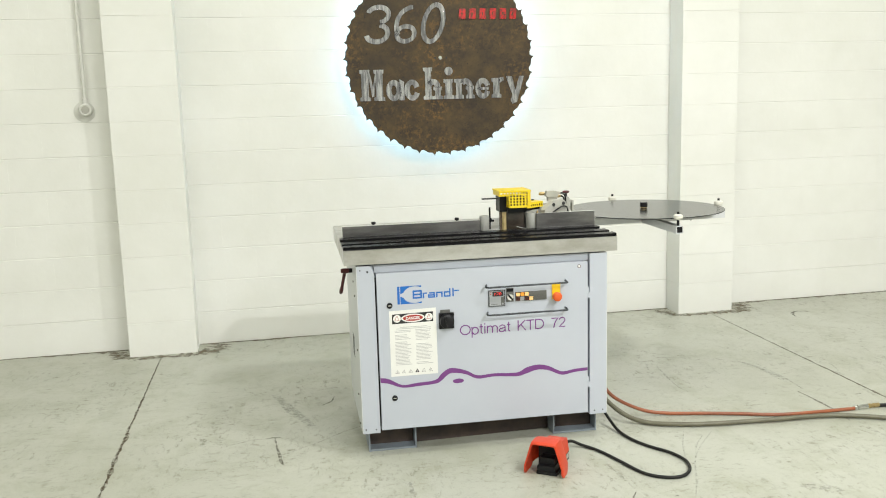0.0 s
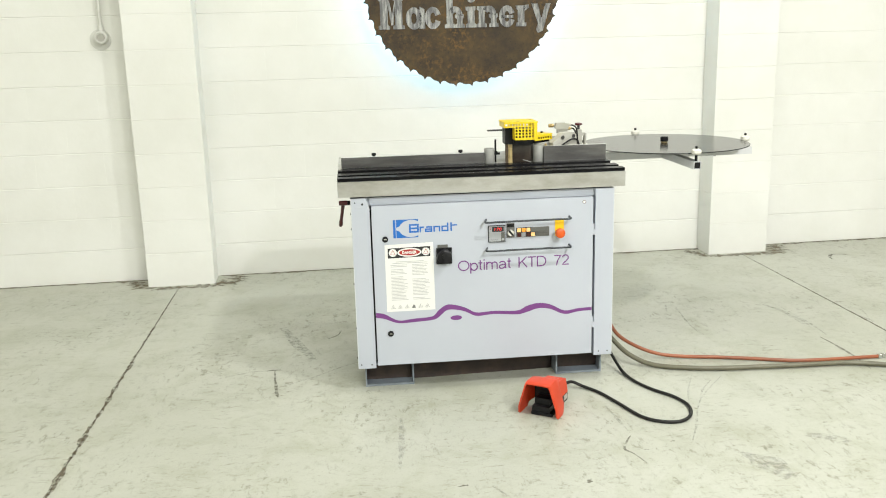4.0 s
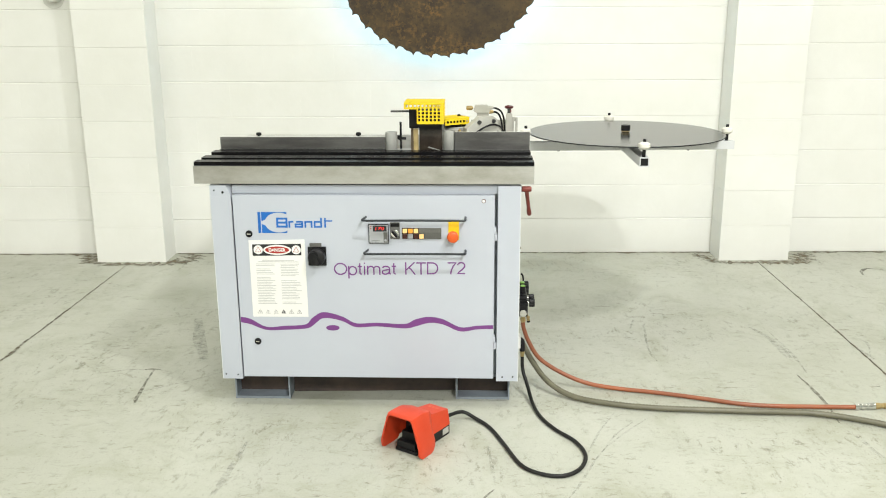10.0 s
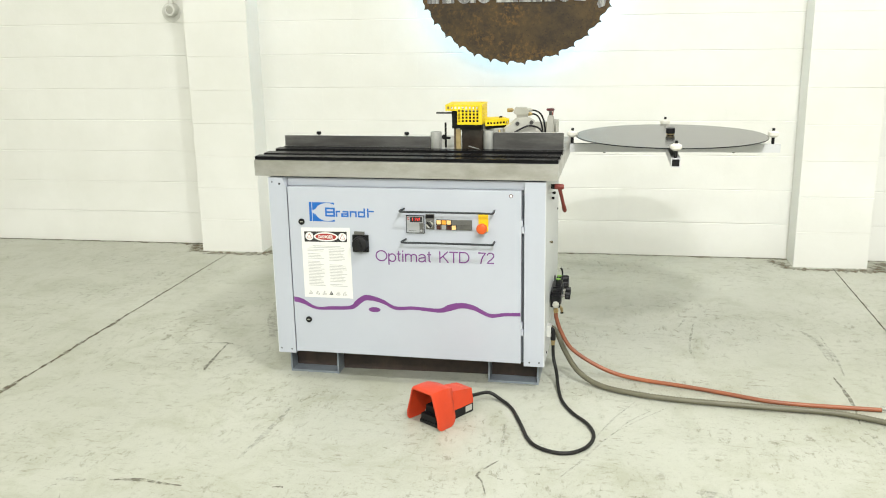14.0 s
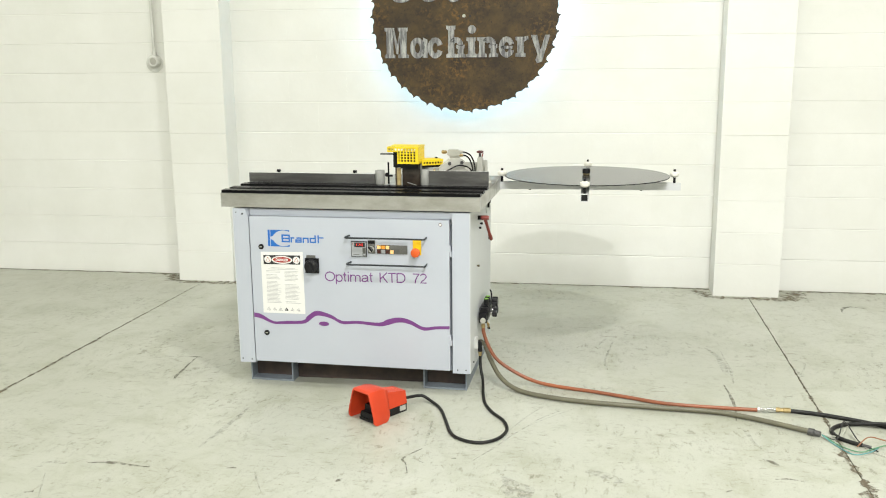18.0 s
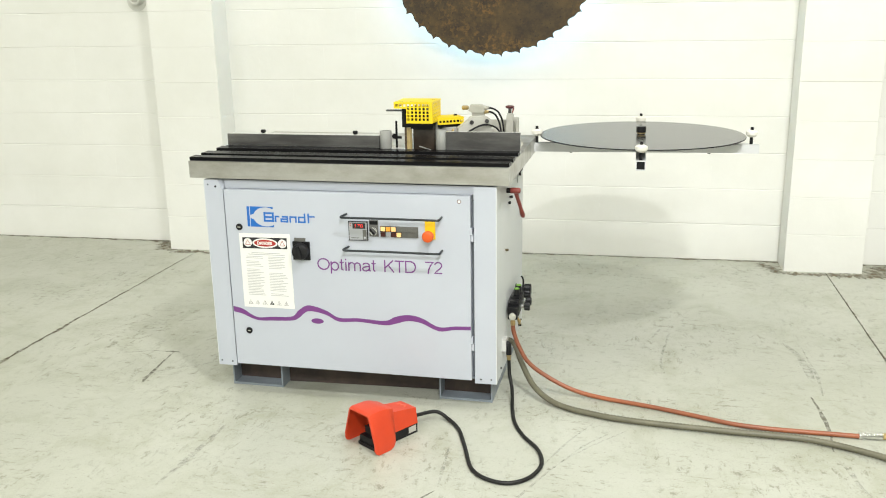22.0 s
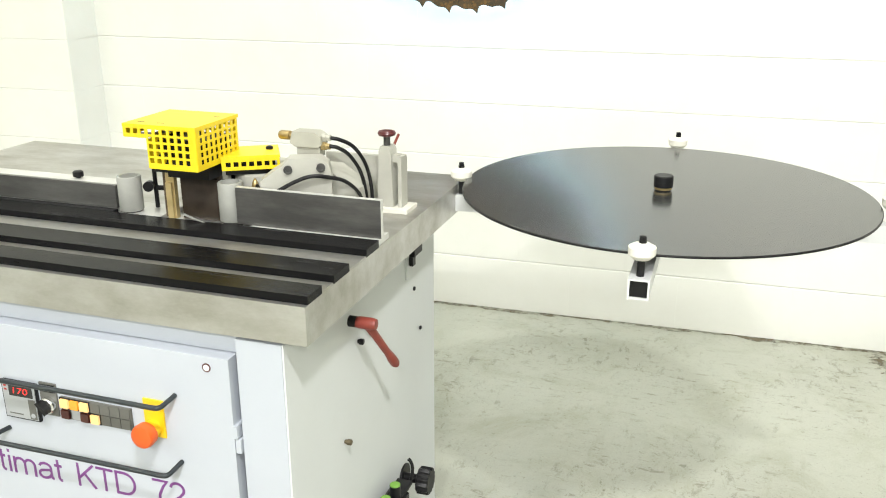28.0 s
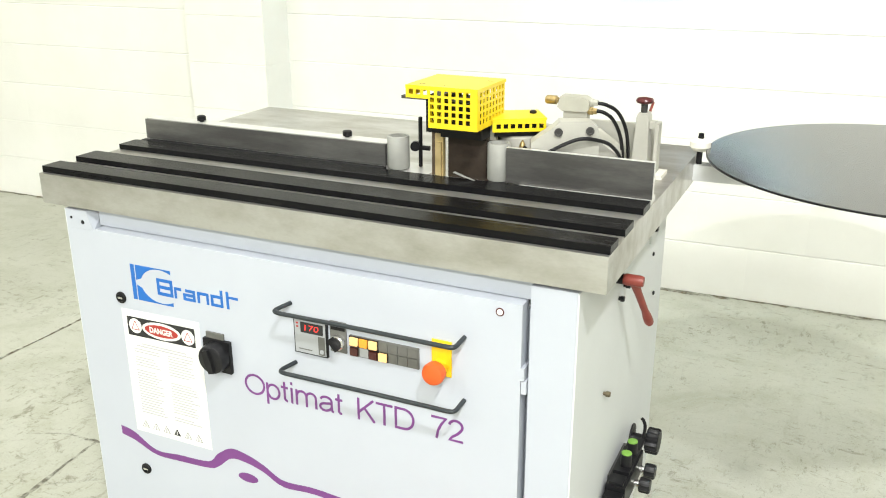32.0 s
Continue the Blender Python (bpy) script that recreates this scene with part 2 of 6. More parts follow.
DARKSTEEL = material("dark_fence_steel", (0.062, 0.061, 0.061), 0.42, 0.6, second=(0.125, 0.123, 0.121), scale=9, stretch=(0.5, 3, 4), mix=(0.4, 0.75), grain=0.1, rough_var=0.2)
FENCESTEEL = material("worn_fence_steel", (0.125, 0.123, 0.120), 0.36, 0.75, second=(0.25, 0.248, 0.24), scale=6, stretch=(0.6, 3, 3), mix=(0.42, 0.75), grain=0.1, rough_var=0.2)
ALU = material("pale_aluminium", (0.70, 0.70, 0.68), 0.42, 0.5, second=(0.6, 0.6, 0.58), scale=12, grain=0.05)
CHROME = material("chrome", (0.75, 0.75, 0.74), 0.18, 1.0)
BRASS = material("brass", (0.46, 0.35, 0.17), 0.4, 0.8, second=(0.33, 0.25, 0.11), scale=40)
OLDBRASS = material("dull_old_brass", (0.13, 0.105, 0.06), 0.55, 0.5, second=(0.08, 0.065, 0.04), scale=40)
BLACK = material("black_glide_strip", (0.004, 0.004, 0.005), 0.27, second=(0.008, 0.008, 0.008), scale=14, stretch=(0.4, 4, 4), rough_var=0.03, spec=0.10)
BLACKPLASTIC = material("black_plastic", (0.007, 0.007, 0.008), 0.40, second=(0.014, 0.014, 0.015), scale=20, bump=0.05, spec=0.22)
RUBBER = material("black_rubber", (0.009, 0.009, 0.008), 0.5, second=(0.017, 0.017, 0.016), scale=25, bump=0.1, spec=0.25)
SMOKED = material("smoked_cover", (0.03, 0.022, 0.018), 0.15, second=(0.05, 0.04, 0.03), scale=20)
CASTGREY = material("cast_grey_paint", (0.43, 0.425, 0.38), 0.5, second=(0.37, 0.365, 0.325), scale=14, bump=0.1, bump_scale=90)
ROLLER = material("grey_roller", (0.33, 0.335, 0.31), 0.5, second=(0.27, 0.275, 0.255), scale=16)
CREAM = material("cream_grey_paint", (0.40, 0.395, 0.34), 0.45, second=(0.35, 0.345, 0.295), scale=20, bump=0.05)
YELLOW = material("yellow_guard_plastic", (0.80, 0.60, 0.012), 0.38, second=(0.74, 0.53, 0.01), scale=18)
YELLOWSIGN = material("yellow_plate", (0.80, 0.52, 0.01), 0.4, second=(0.76, 0.48, 0.01), scale=14)
ORANGE = material("orange_pedal_plastic", (0.57, 0.050, 0.013), 0.42, second=(0.49, 0.041, 0.011), scale=9, bump=0.06, bump_scale=240)
STOPRED = material("orange_red_button", (0.60, 0.092, 0.010), 0.4, second=(0.7, 0.10, 0.01), scale=20)
PALEBRASS = material("pale_brass", (0.60, 0.48, 0.24), 0.5, 0.35, second=(0.45, 0.34, 0.15), scale=30)
LEVERRED = material("dull_red_lever", (0.22, 0.036, 0.024), 0.45, second=(0.17, 0.028, 0.02), scale=30, bump=0.05)
MAROON = material("maroon_knob", (0.09, 0.012, 0.014), 0.3, second=(0.06, 0.01, 0.012), scale=30)
HOSE = material("brick_orange_hose", (0.31, 0.092, 0.034), 0.45, second=(0.14, 0.048, 0.027), scale=2.2, grain=0.08)
CONDUIT = material("grey_green_conduit", (0.095, 0.090, 0.058), 0.5, second=(0.135, 0.127, 0.085), scale=9, grain=0.08)
WHITEPLASTIC = material("white_plastic", (0.70, 0.685, 0.62), 0.45, second=(0.64, 0.625, 0.56), scale=20)
LABELWHITE = material("white_label", (0.755, 0.755, 0.72), 0.5, second=(0.715, 0.715, 0.68), scale=12)
PRINTBLACK = material("black_print", (0.015, 0.015, 0.016), 0.5)
PRINTGREY = material("pale_grey_print", (0.43, 0.43, 0.425), 0.5)
PRINTRED = material("red_print", (0.36, 0.026, 0.018), 0.45)
PRINTBLUE = material("blue_print", (0.008, 0.12, 0.44), 0.4, second=(0.01, 0.13, 0.46), scale=30)
PRINTVIOLET = material("violet_print", (0.15, 0.036, 0.185), 0.42, second=(0.165, 0.042, 0.20), scale=30)
PANELGREY = material("grey_control_panel", (0.11, 0.11, 0.10), 0.5)
DISPGREY = material("pale_display_face", (0.33, 0.345, 0.355), 0.5)
LAMPWHITE = material("lit_white_button", (0.40, 0.26, 0.09), 0.4, emit=(1.0, 0.66, 0.28), strength=0.95)
LAMPAMBER = material("lit_amber_button", (0.6, 0.25, 0.03), 0.4, emit=(1.0, 0.36, 0.02), strength=0.45)
LAMPOFF = material("unlit_brown_button", (0.05, 0.008, 0.006), 0.3)
LEDRED = material("red_led_digits", (0.6, 0.02, 0.02), 0.5, emit=(1.0, 0.03, 0.02), strength=1.3)
GREENCAP = material("lime_cap", (0.15, 0.32, 0.045), 0.45)
DISC = material("dark_glossy_disc", (0.024, 0.025, 0.025), 0.20, second=(0.030, 0.031, 0.030), scale=8, spec=0.95)
RUST = rust_material()
POLISHED = material("brushed_bright_steel", (0.84, 0.85, 0.88), 0.12, 0.9, second=(0.30, 0.30, 0.33), scale=24, stretch=(3, 1, 0.4), mix=(0.36, 0.58), bump=1.0, bump_scale=38)
GLOSSRED = material("red_foil", (0.50, 0.016, 0.012), 0.28, 0.2, second=(0.10, 0.02, 0.015), scale=50, mix=(0.46, 0.62))
LED = material("backlight_strip", (0.8, 0.9, 1.0), 0.5, emit=(0.46, 0.76, 1.0), strength=42)
WALLBOX = material("painted_metal_box", (0.66, 0.66, 0.62), 0.5, second=(0.58, 0.58, 0.54), scale=20)
DIRT = stain_material("floor_dirt", (0.125, 0.10, 0.065), 30, 0.40, 0.56, 0.85)
WALLDIRT = stain_material("brown_wall_dirt", (0.17, 0.14, 0.09), 20, 0.37, 0.58, 0.8)
SCUFF = stain_material("floor_scuff", (0.17, 0.16, 0.125), 34, 0.38, 0.58, 0.8)
TYRE = stain_material("floor_tyre_mark", (0.24, 0.235, 0.21), 40, 0.42, 0.75, 0.6)


# ---------------------------------------------------------------- shape helpers
def box(bm, x0, x1, y0, y1, z0, z1):
    vs = [bm.verts.new(c) for c in ((x0, y0, z0), (x1, y0, z0), (x1, y1, z0), (x0, y1, z0), (x0, y0, z1), (x1, y0, z1), (x1, y1, z1), (x0, y1, z1))]
    for f in ((3, 2, 1, 0), (4, 5, 6, 7), (0, 1, 5, 4), (1, 2, 6, 5), (2, 3, 7, 6), (3, 0, 4, 7)):
        bm.faces.new([vs[i] for i in f])
    return bm


def rounded(bm, width, segments=2):
    edges = [e for e in bm.edges if len(e.link_faces) == 2 and e.calc_face_angle(0) > 0.5]
    bmesh.ops.bevel(bm, geom=edges, offset=width, segments=segments, affect="EDGES", profile=0.5, clamp_overlap=True)
    return bm


def rbox(x0, x1, y0, y1, z0, z1, r=0.002, seg=2):
    return rounded(box(bmesh.new(), x0, x1, y0, y1, z0, z1), r, seg)


def lathe(bm, base, axis, profile, seg=20):
    """A turned shape: profile rows of (distance along the axis, radius)."""
    a = Vector(axis).normalized()
    u = a.orthogonal().normalized()
    v = a.cross(u)
    rings = []
    for d, r in profile:
        c = Vector(base) + a * d
        if r < 1e-6:
            rings.append([bm.verts.new(c)])
        else:
            rings.append([bm.verts.new(c + u * r * math.cos(t) + v * r * math.sin(t)) for t in (2 * math.pi * i / seg for i in range(seg))])
    for p, q in zip(rings, rings[1:]):
        for i in range(seg):
            j = (i + 1) % seg
            if len(p) == 1 and len(q) > 1:
                bm.faces.new((p[0], q[i], q[j]))
            elif len(q) == 1 and len(p) > 1:
                bm.faces.new((p[i], p[j], q[0]))
            elif len(p) > 1:
                bm.faces.new((p[i], p[j], q[j], q[i]))
    for ring, flip in ((rings[0], True), (rings[-1], False)):
        if len(ring) > 2:
            bm.faces.new(ring[::-1] if flip else ring)
    return bm


def turned(base, axis, profile, seg=20):
    return lathe(bmesh.new(), base, axis, profile, seg)


def rod(p0, p1, r, seg=16, edge=0.0):
    length = (Vector(p1) - Vector(p0)).length
    prof = [(0, r - edge), (edge, r), (length - edge, r), (length, r - edge)] if edge else [(0, r), (length, r)]
    return turned(p0, Vector(p1) - Vector(p0), prof, seg)


def smooth_line(points, steps=8):
    """Points along a Catmull-Rom line through the given ones."""
    ps = [Vector(p) for p in points]
    ps = [2 * ps[0] - ps[1]] + ps + [2 * ps[-1] - ps[-2]]
    out = []
    for i in range(1, len(ps) - 2):
        a, b, c, d = ps[i - 1:i + 3]
        for k in range(steps):
            t = k / steps
            out.append(0.5 * (2 * b + (c - a) * t + (2 * a - 5 * b + 4 * c - d) * t * t + (3 * b - a - 3 * c + d) * t ** 3))
    return out + [ps[-2]]


def sweep(points, radius, seg=10, steps=8, ribs=0.0, rib_length=0.012):
    """A tube along a smooth line; ribs: height of corrugations."""
    line = smooth_line(points, steps)
    if ribs:
        step, dense, left = rib_length / 2, [line[0]], 0.0
        for p, q in zip(line, line[1:]):
            length, at_ = (q - p).length, step - left
            while at_ <= length:
                dense.append(p.lerp(q, at_ / length))
                at_ += step
            left = length - (at_ - step)
        line = dense
    bm, rings = bmesh.new(), []
    side = None
    for i, p in enumerate(line):
        t = (line[min(i + 1, len(line) - 1)] - line[max(i - 1, 0)]).normalized()
        side = (t.orthogonal() if side is None else side - t * side.dot(t)).normalized()
        up = t.cross(side)
        r = radius + (ribs if ribs and i % 2 else 0)
        rings.append([bm.verts.new(p + (side * math.cos(a) + up * math.sin(a)) * r) for a in (2 * math.pi * k / seg for k in range(seg))])
    for p, q in zip(rings, rings[1:]):
        for i in range(seg):
            bm.faces.new((p[i], p[(i + 1) % seg], q[(i + 1) % seg], q[i]))
    bm.faces.new(rings[0][::-1])
    bm.faces.new(rings[-1])
    return bm


def extruded(outline, y0, y1):
    """A flat outline of (x, z) given depth along y."""
    bm = bmesh.new()
    a = [bm.verts.new((x, y0, z)) for x, z in outline]
    b = [bm.verts.new((x, y1, z)) for x, z in outline]
    bm.faces.new(a)
    bm.faces.new(b[::-1])
    k = len(a)
    for i in range(k):
        bm.faces.new((a[i], b[i], b[(i + 1) % k], a[(i + 1) % k]))
    return bm


def band(upper, lower, y0, y1):
    """A strip between two lines of (x, z), given depth along y."""
    bm = bmesh.new()
    rows = [[bm.verts.new((x, y, z)) for x, z in line] for y in (y0, y1) for line in (upper, lower)]
    for i in range(len(upper) - 1):
        for p, q in ((0, 1), (3, 2), (1, 3), (2, 0)):
            bm.faces.new((rows[p][i], rows[q][i], rows[q][i + 1], rows[p][i + 1]))
    for i in (0, -1):
        bm.faces.new([rows[k][i] for k in (0, 1, 3, 2)])
    return bm


def perforated(bm, corner, u, v, nu, nv, rim, hole, thick, steps=None):
    """A plate with nu x nv square holes. u, v: its two sides; steps: first hole and pitch along each."""
    corner, u, v = Vector(corner), Vector(u), Vector(v)
    un, vn = u.normalized(), v.normalized()
    n = un.cross(vn) * thick

    def cuts(length, k, step):
        if step:
            return [0.0] + [step[0] + i * step[1] + e for i in range(k) for e in (0.0, hole)] + [length]
        gap = (length - 2 * rim - k * hole) / max(k - 1, 1)
        out = [0.0]
        for i in range(k):
            out += [rim + i * (hole + gap), rim + i * (hole + gap) + hole]
        return out + [length]

    cu, cv = cuts(u.length, nu, steps and steps[:2]), cuts(v.length, nv, steps and steps[2:])
    grid = [[[bm.verts.new(corner + un * a + vn * b + n * s) for b in cv] for a in cu] for s in (0, 1)]
    solid = lambda i, j: 0 <= i < len(cu) - 1 and 0 <= j < len(cv) - 1 and not (i % 2 == 1 and j % 2 == 1)
    for i in range(len(cu) - 1):
        for j in range(len(cv) - 1):
            if not solid(i, j):
                continue
            q = ((i, j), (i + 1, j), (i + 1, j + 1), (i, j + 1))
            bm.faces.new([grid[0][a][b] for a, b in q[::-1]])
            bm.faces.new([grid[1][a][b] for a, b in q])
            for (a, b), (c, d), nb in ((q[0], q[1], (i, j - 1)), (q[1], q[2], (i + 1, j)), (q[2], q[3], (i, j + 1)), (q[3], q[0], (i - 1, j))):
                if not solid(*nb):
                    bm.faces.new((grid[0][a][b], grid[0][c][d], grid[1][c][d], grid[1][a][b]))
    return bm


def at(bm, m):
    bm.transform(m)
    return bm


def part(name, bm, mat, parent=None, label="", smooth=True):
    """Links a bmesh as one mesh object, under a thing or a part."""
    bmesh.ops.recalc_face_normals(bm, faces=bm.faces[:])
    me = bpy.data.meshes.new(name)
    bm.to_mesh(me)
    bm.free()
    me.materials.append(mat)
    if smooth:
        me.shade_smooth()
        me.set_sharp_from_angle(angle=radians(38))
    ob = new(name, me)
    if parent:
        ob.parent = parent
        ob.matrix_parent_inverse = parent.matrix_basis.inverted() if not parent.parent else Matrix()
    if label:
        ob["label"] = label
    return ob


def thing(name, place, label, category, group="", kind=""):
    ob = new(name)
    ob.empty_display_size = 0.05
    ob.matrix_basis = Matrix.Translation(place)
    return tagged(ob, label, category, group, kind)


def lettering(name, text, size, place, mat, parent, bold=0.0, shear=0.0, width=None, thick=0.0006, turn=(90, 0, 0), spacing=1.0):
    """Raised flat writing, its left foot at place; width stretches it to that length."""
    cu = bpy.data.curves.new(name, "FONT")
    cu.body, cu.size, cu.extrude, cu.offset, cu.shear, cu.resolution_u, cu.space_character = text, size, thick, bold, shear, 5, spacing
    tmp = bpy.data.objects.new(name, cu)
    scene.collection.objects.link(tmp)
    bpy.context.view_layer.update()
    me = bpy.data.meshes.new_from_object(tmp.evaluated_get(bpy.context.evaluated_depsgraph_get()))
    bpy.data.objects.remove(tmp)
    xs = [v.co.x for v in me.vertices]
    me.transform(Matrix.Translation((-min(xs), 0, 0)))
    if width:
        me.transform(Matrix.Diagonal((width / (max(xs) - min(xs)), 1, 1, 1)))
    me.transform(pose(*place, *turn))
    me.materials.clear()
    me.materials.append(mat)
    ob = new(name, me)
    if parent:
        ob.parent = parent
        ob.matrix_parent_inverse = parent.matrix_basis.inverted() if not parent.parent else Matrix()
    return ob


# ---------------------------------------------------------------- hall: floor, walls, ceiling
WX0, WX1, WY0, HALL = -8.0, 12.0, -12.0, 6.2
WALL = pose(0, 5.680, 0, 0, 0, 1.73)     # the block wall's face: x along it, -y into the hall


def in_wall(ob):
    ob.data.transform(WALL)
    return ob


floor = tagged(part("floor", box(bmesh.new(), WX0, WX1, WY0, 6.3, -0.3, -0.012), JOINT), "worn pale grey sealed concrete floor with saw-cut joints", "floor", kind="structure")
SLABS = [-8.0, -4.24, -0.655, 2.995, 6.6, 12.0]
for xa, xb in zip(SLABS, SLABS[1:]):
    bm = rounded(box(bmesh.new(), xa + 0.0026, xb - 0.0024, WY0, 6.2, -0.0118, 0.0), 0.0015, 1)
    bm.transform(pose(0, 4.3, 0, 0, 0, 0.7) @ pose(0, -4.3, 0))
    part("slab", bm, CONCRETE, floor)

wall_back = tagged(in_wall(part("wall_back", box(bmesh.new(), WX0, WX1, 0.006, 0.2, 0.0, HALL), MORTAR, smooth=False)),
                   "white painted concrete block wall with thin joints", "wall", kind="structure")
in_wall(part("upper_wall", box(bmesh.new(), WX0, WX1, 0.0, 0.0058, 2.444, HALL), BLOCK, wall_back, smooth=False))
# Unseen walls and ceiling, added to close the hall and bounce its light.
for name, b in (("wall_left", (WX0 - 0.2, WX0, WY0, 6.3)), ("wall_right", (WX1, WX1 + 0.2, WY0, 6.3)), ("wall_front", (WX0, WX1, WY0 - 0.2, WY0))):
    tagged(part(name, box(bmesh.new(), *b, 0, HALL), PLASTER, smooth=False), "plain off-white unseen wall added to close the hall", "wall", kind="structure")
tagged(part("ceiling", box(bmesh.new(), WX0, WX1, WY0, 6.3, HALL, HALL + 0.2), PLASTER, smooth=False), "plain pale unseen ceiling added to close the hall", "ceiling", kind="structure")

# ---------------------------------------------------------------- edge banding machine
machine = thing("edge_bander", (0.956, 3.93, 0), "pale blue-grey edge banding machine with a steel worktable, standing on concrete", "machine")
DOOR = 3.557        # the door's face
POST = 3.5635       # the corner posts' face, almost flush with the door
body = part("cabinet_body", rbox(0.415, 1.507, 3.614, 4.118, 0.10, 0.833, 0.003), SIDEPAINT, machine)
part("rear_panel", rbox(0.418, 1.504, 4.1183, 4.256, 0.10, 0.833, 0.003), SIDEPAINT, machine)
for xa, xb in ((0.415, 0.4905), (1.428, 1.508)):
    left = xa < 1
    post = part("corner_post", rbox(xa + (0.0031 if left else 0), xb - (0 if left else 0.0031), POST, 3.6135, 0.104, 0.792 if left else 0.833, 0.003, 3), PAINT, machine)
    for dx, z in ((0.014, 0.122), (0.058, 0.120)) if left else ((0.022, 0.120), (0.060, 0.121)):
        part("rivet", turned((xa + dx, POST, z), (0, -1, 0), [(0, 0.0035), (0.001, 0.003), (0.0015, 0)], 10), DARKSTEEL, post)
# the left post leans back to the header above the door
bm = bmesh.new()
low = [bm.verts.new(c) for c in ((0.4181, POST + 0.0005, 0.7922), (0.4895, POST + 0.0005, 0.7922), (0.4895, 3.6135, 0.7922), (0.4181, 3.6135, 0.7922))]
top = [bm.verts.new(c) for c in ((0.4181, POST + 0.0005, 0.833), (0.474, POST + 0.0005, 0.833), (0.4885, 3.6, 0.833), (0.4181, 3.6135, 0.833))]
for q in (low[::-1], top, *[[low[i], low[(i + 1) % 4], top[(i + 1) % 4], top[i]] for i in range(4)]):
    bm.faces.new(q)
cap = part("post_cap", rounded(bm, 0.002), PAINT, machine)
for dx, z, r in ((0.017, 0.815, 0.003), (0.047, 0.808, 0.0045)):
    part("rivet", turned((0.415 + dx, POST + 0.0005, z), (0, -1, 0), [(0, r), (0.001, r * 0.9), (0.0018, 0)], 10), BLACKPLASTIC, cap)
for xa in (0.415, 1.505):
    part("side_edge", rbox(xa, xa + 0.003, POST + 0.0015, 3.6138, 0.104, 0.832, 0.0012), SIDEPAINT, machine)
part("header_rail", rbox(0.4910, 1.4275, 3.582, 3.6135, 0.8008, 0.831, 0.002), PAINT, machine)
part("sill_rail", rbox(0.4910, 1.4275, 3.594, 3.6135, 0.108, 0.119, 0.002), DARKPAINT, machine)
door = part("door", rbox(0.4925, 1.4115, DOOR, 3.587, 0.1085, 0.7905, 0.005, 3), PAINT, machine, "pale blue-grey sheet steel door")
for z0 in (0.634, 0.228):
    part("hinge", rounded(box(box(bmesh.new(), 1.4150, 1.4225, 3.556, 3.5878, z0 + 0.030, z0 + 0.052), 1.4175, 1.4262, 3.558, 3.5878, z0 + 0.004, z0 + 0.028), 0.0012), PAINT, machine, "small pale door hinge")
# Strips behind the door gaps; their grey and black are the shade there.
part("gap_shade_strip", rbox(1.4005, 1.4275, 3.601, 3.6136, 0.1195, 0.7745, 0.001, 1), GAPGREY, machine)
part("gap_shade_strip", rbox(0.4910, 0.5105, 3.604, 3.6136, 0.1195, 0.7745, 0.001, 1), BLACKPLASTIC, machine)
# Added filler whose dark brown makes the shade in the table gap.
part("table_gap_filler", rbox(0.44, 1.47, 3.64, 4.22, 0.8332, 0.8399, 0.001, 1), UNDERDARK, machine, "added dark filler for the shaded gap under the worktable")

# base feet: open channels on the floor
for xa, xb, y0 in ((0.443, 0.652, 3.618), (1.278, 1.4805, 3.630)):
    part("base_foot", box(box(box(bmesh.new(), xa, xa + 0.006, y0, 4.23, 0.0, 0.1), xb - 0.006, xb, y0, 4.23, 0.0, 0.1), xa + 0.0062, xb - 0.0062, y0 + 0.002, 4.23, 0.0, 0.009), DARKPAINT, machine, "grey steel channel foot")
    part("foot_web", rbox(xa + 0.0065, xb - 0.0065, y0 + 0.062, y0 + 0.070, 0.0095, 0.0995, 0.001), UNDERDARK, machine)
part("cross_beam", at(rbox(-0.311, 0.311, 0.0, 0.008, 0.0005, 0.0982, 0.001), pose(0.965, 3.699, 0, 0, 0, 2.6)), UNDERDARK, machine, "dark brown cross plate between the feet")
# Pan whose dark brown deepens the shade under the cabinet.
part("floor_pan", rbox(0.4465, 1.467, 3.645, 4.22, 0.0985, 0.0998, 0.0005, 1), UNDERDARK, machine)

# worktable with three black strips
table = part("worktable", rbox(0.366, 1.551, 3.558, 4.352, 0.840, 0.902, 0.0025), STEEL, machine, "ground grey steel worktable")
for y0, y1 in ((3.567, 3.614), (3.656, 3.713), (3.782, 3.835)):
    part("glide_strip", rbox(0.367, 1.551, y0, y1, 0.9022, 0.9155, 0.004, 3), BLACK, table, "long black plastic glide strip")
for y0, y1 in ((3.6155, 3.6545), (3.7145, 3.7805)):
    part("steel_land", rbox(0.367, 1.550, y0, y1, 0.9022, 0.9045, 0.001, 1), STEEL, table)

# door furniture
for x, z in ((0.544, 0.652), (0.552, 0.247)):
    part("door_lock", turned((x, DOOR, z), (0, -1, 0), [(0, 0.0125), (0.003, 0.0125), (0.0045, 0.011), (0.005, 0.0085), (0.003, 0.008), (0.003, 0)], 20), BLACKPLASTIC, door, "round black quarter-turn lock")
    part("lock_core", rbox(x - 0.006, x + 0.006, DOOR - 0.0048, DOOR - 0.003, z - 0.002, z + 0.002, 0.0005, 1), CHROME, door)
ring = turned((1.373, DOOR, 0.772), (0, -1, 0), [(0, 0.0075), (0.0008, 0.0075), (0.0008, 0.0)], 20)
part("door_sticker", ring, MAROON, door, "small red ring sticker")
part("sticker_centre", turned((1.373, DOOR - 0.0009, 0.772), (0, -1, 0), [(0, 0.0052), (0.0003, 0.0052), (0.0003, 0)], 20), LABELWHITE, door)

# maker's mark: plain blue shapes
S, T = DOOR - 0.0006, DOOR - 0.0001
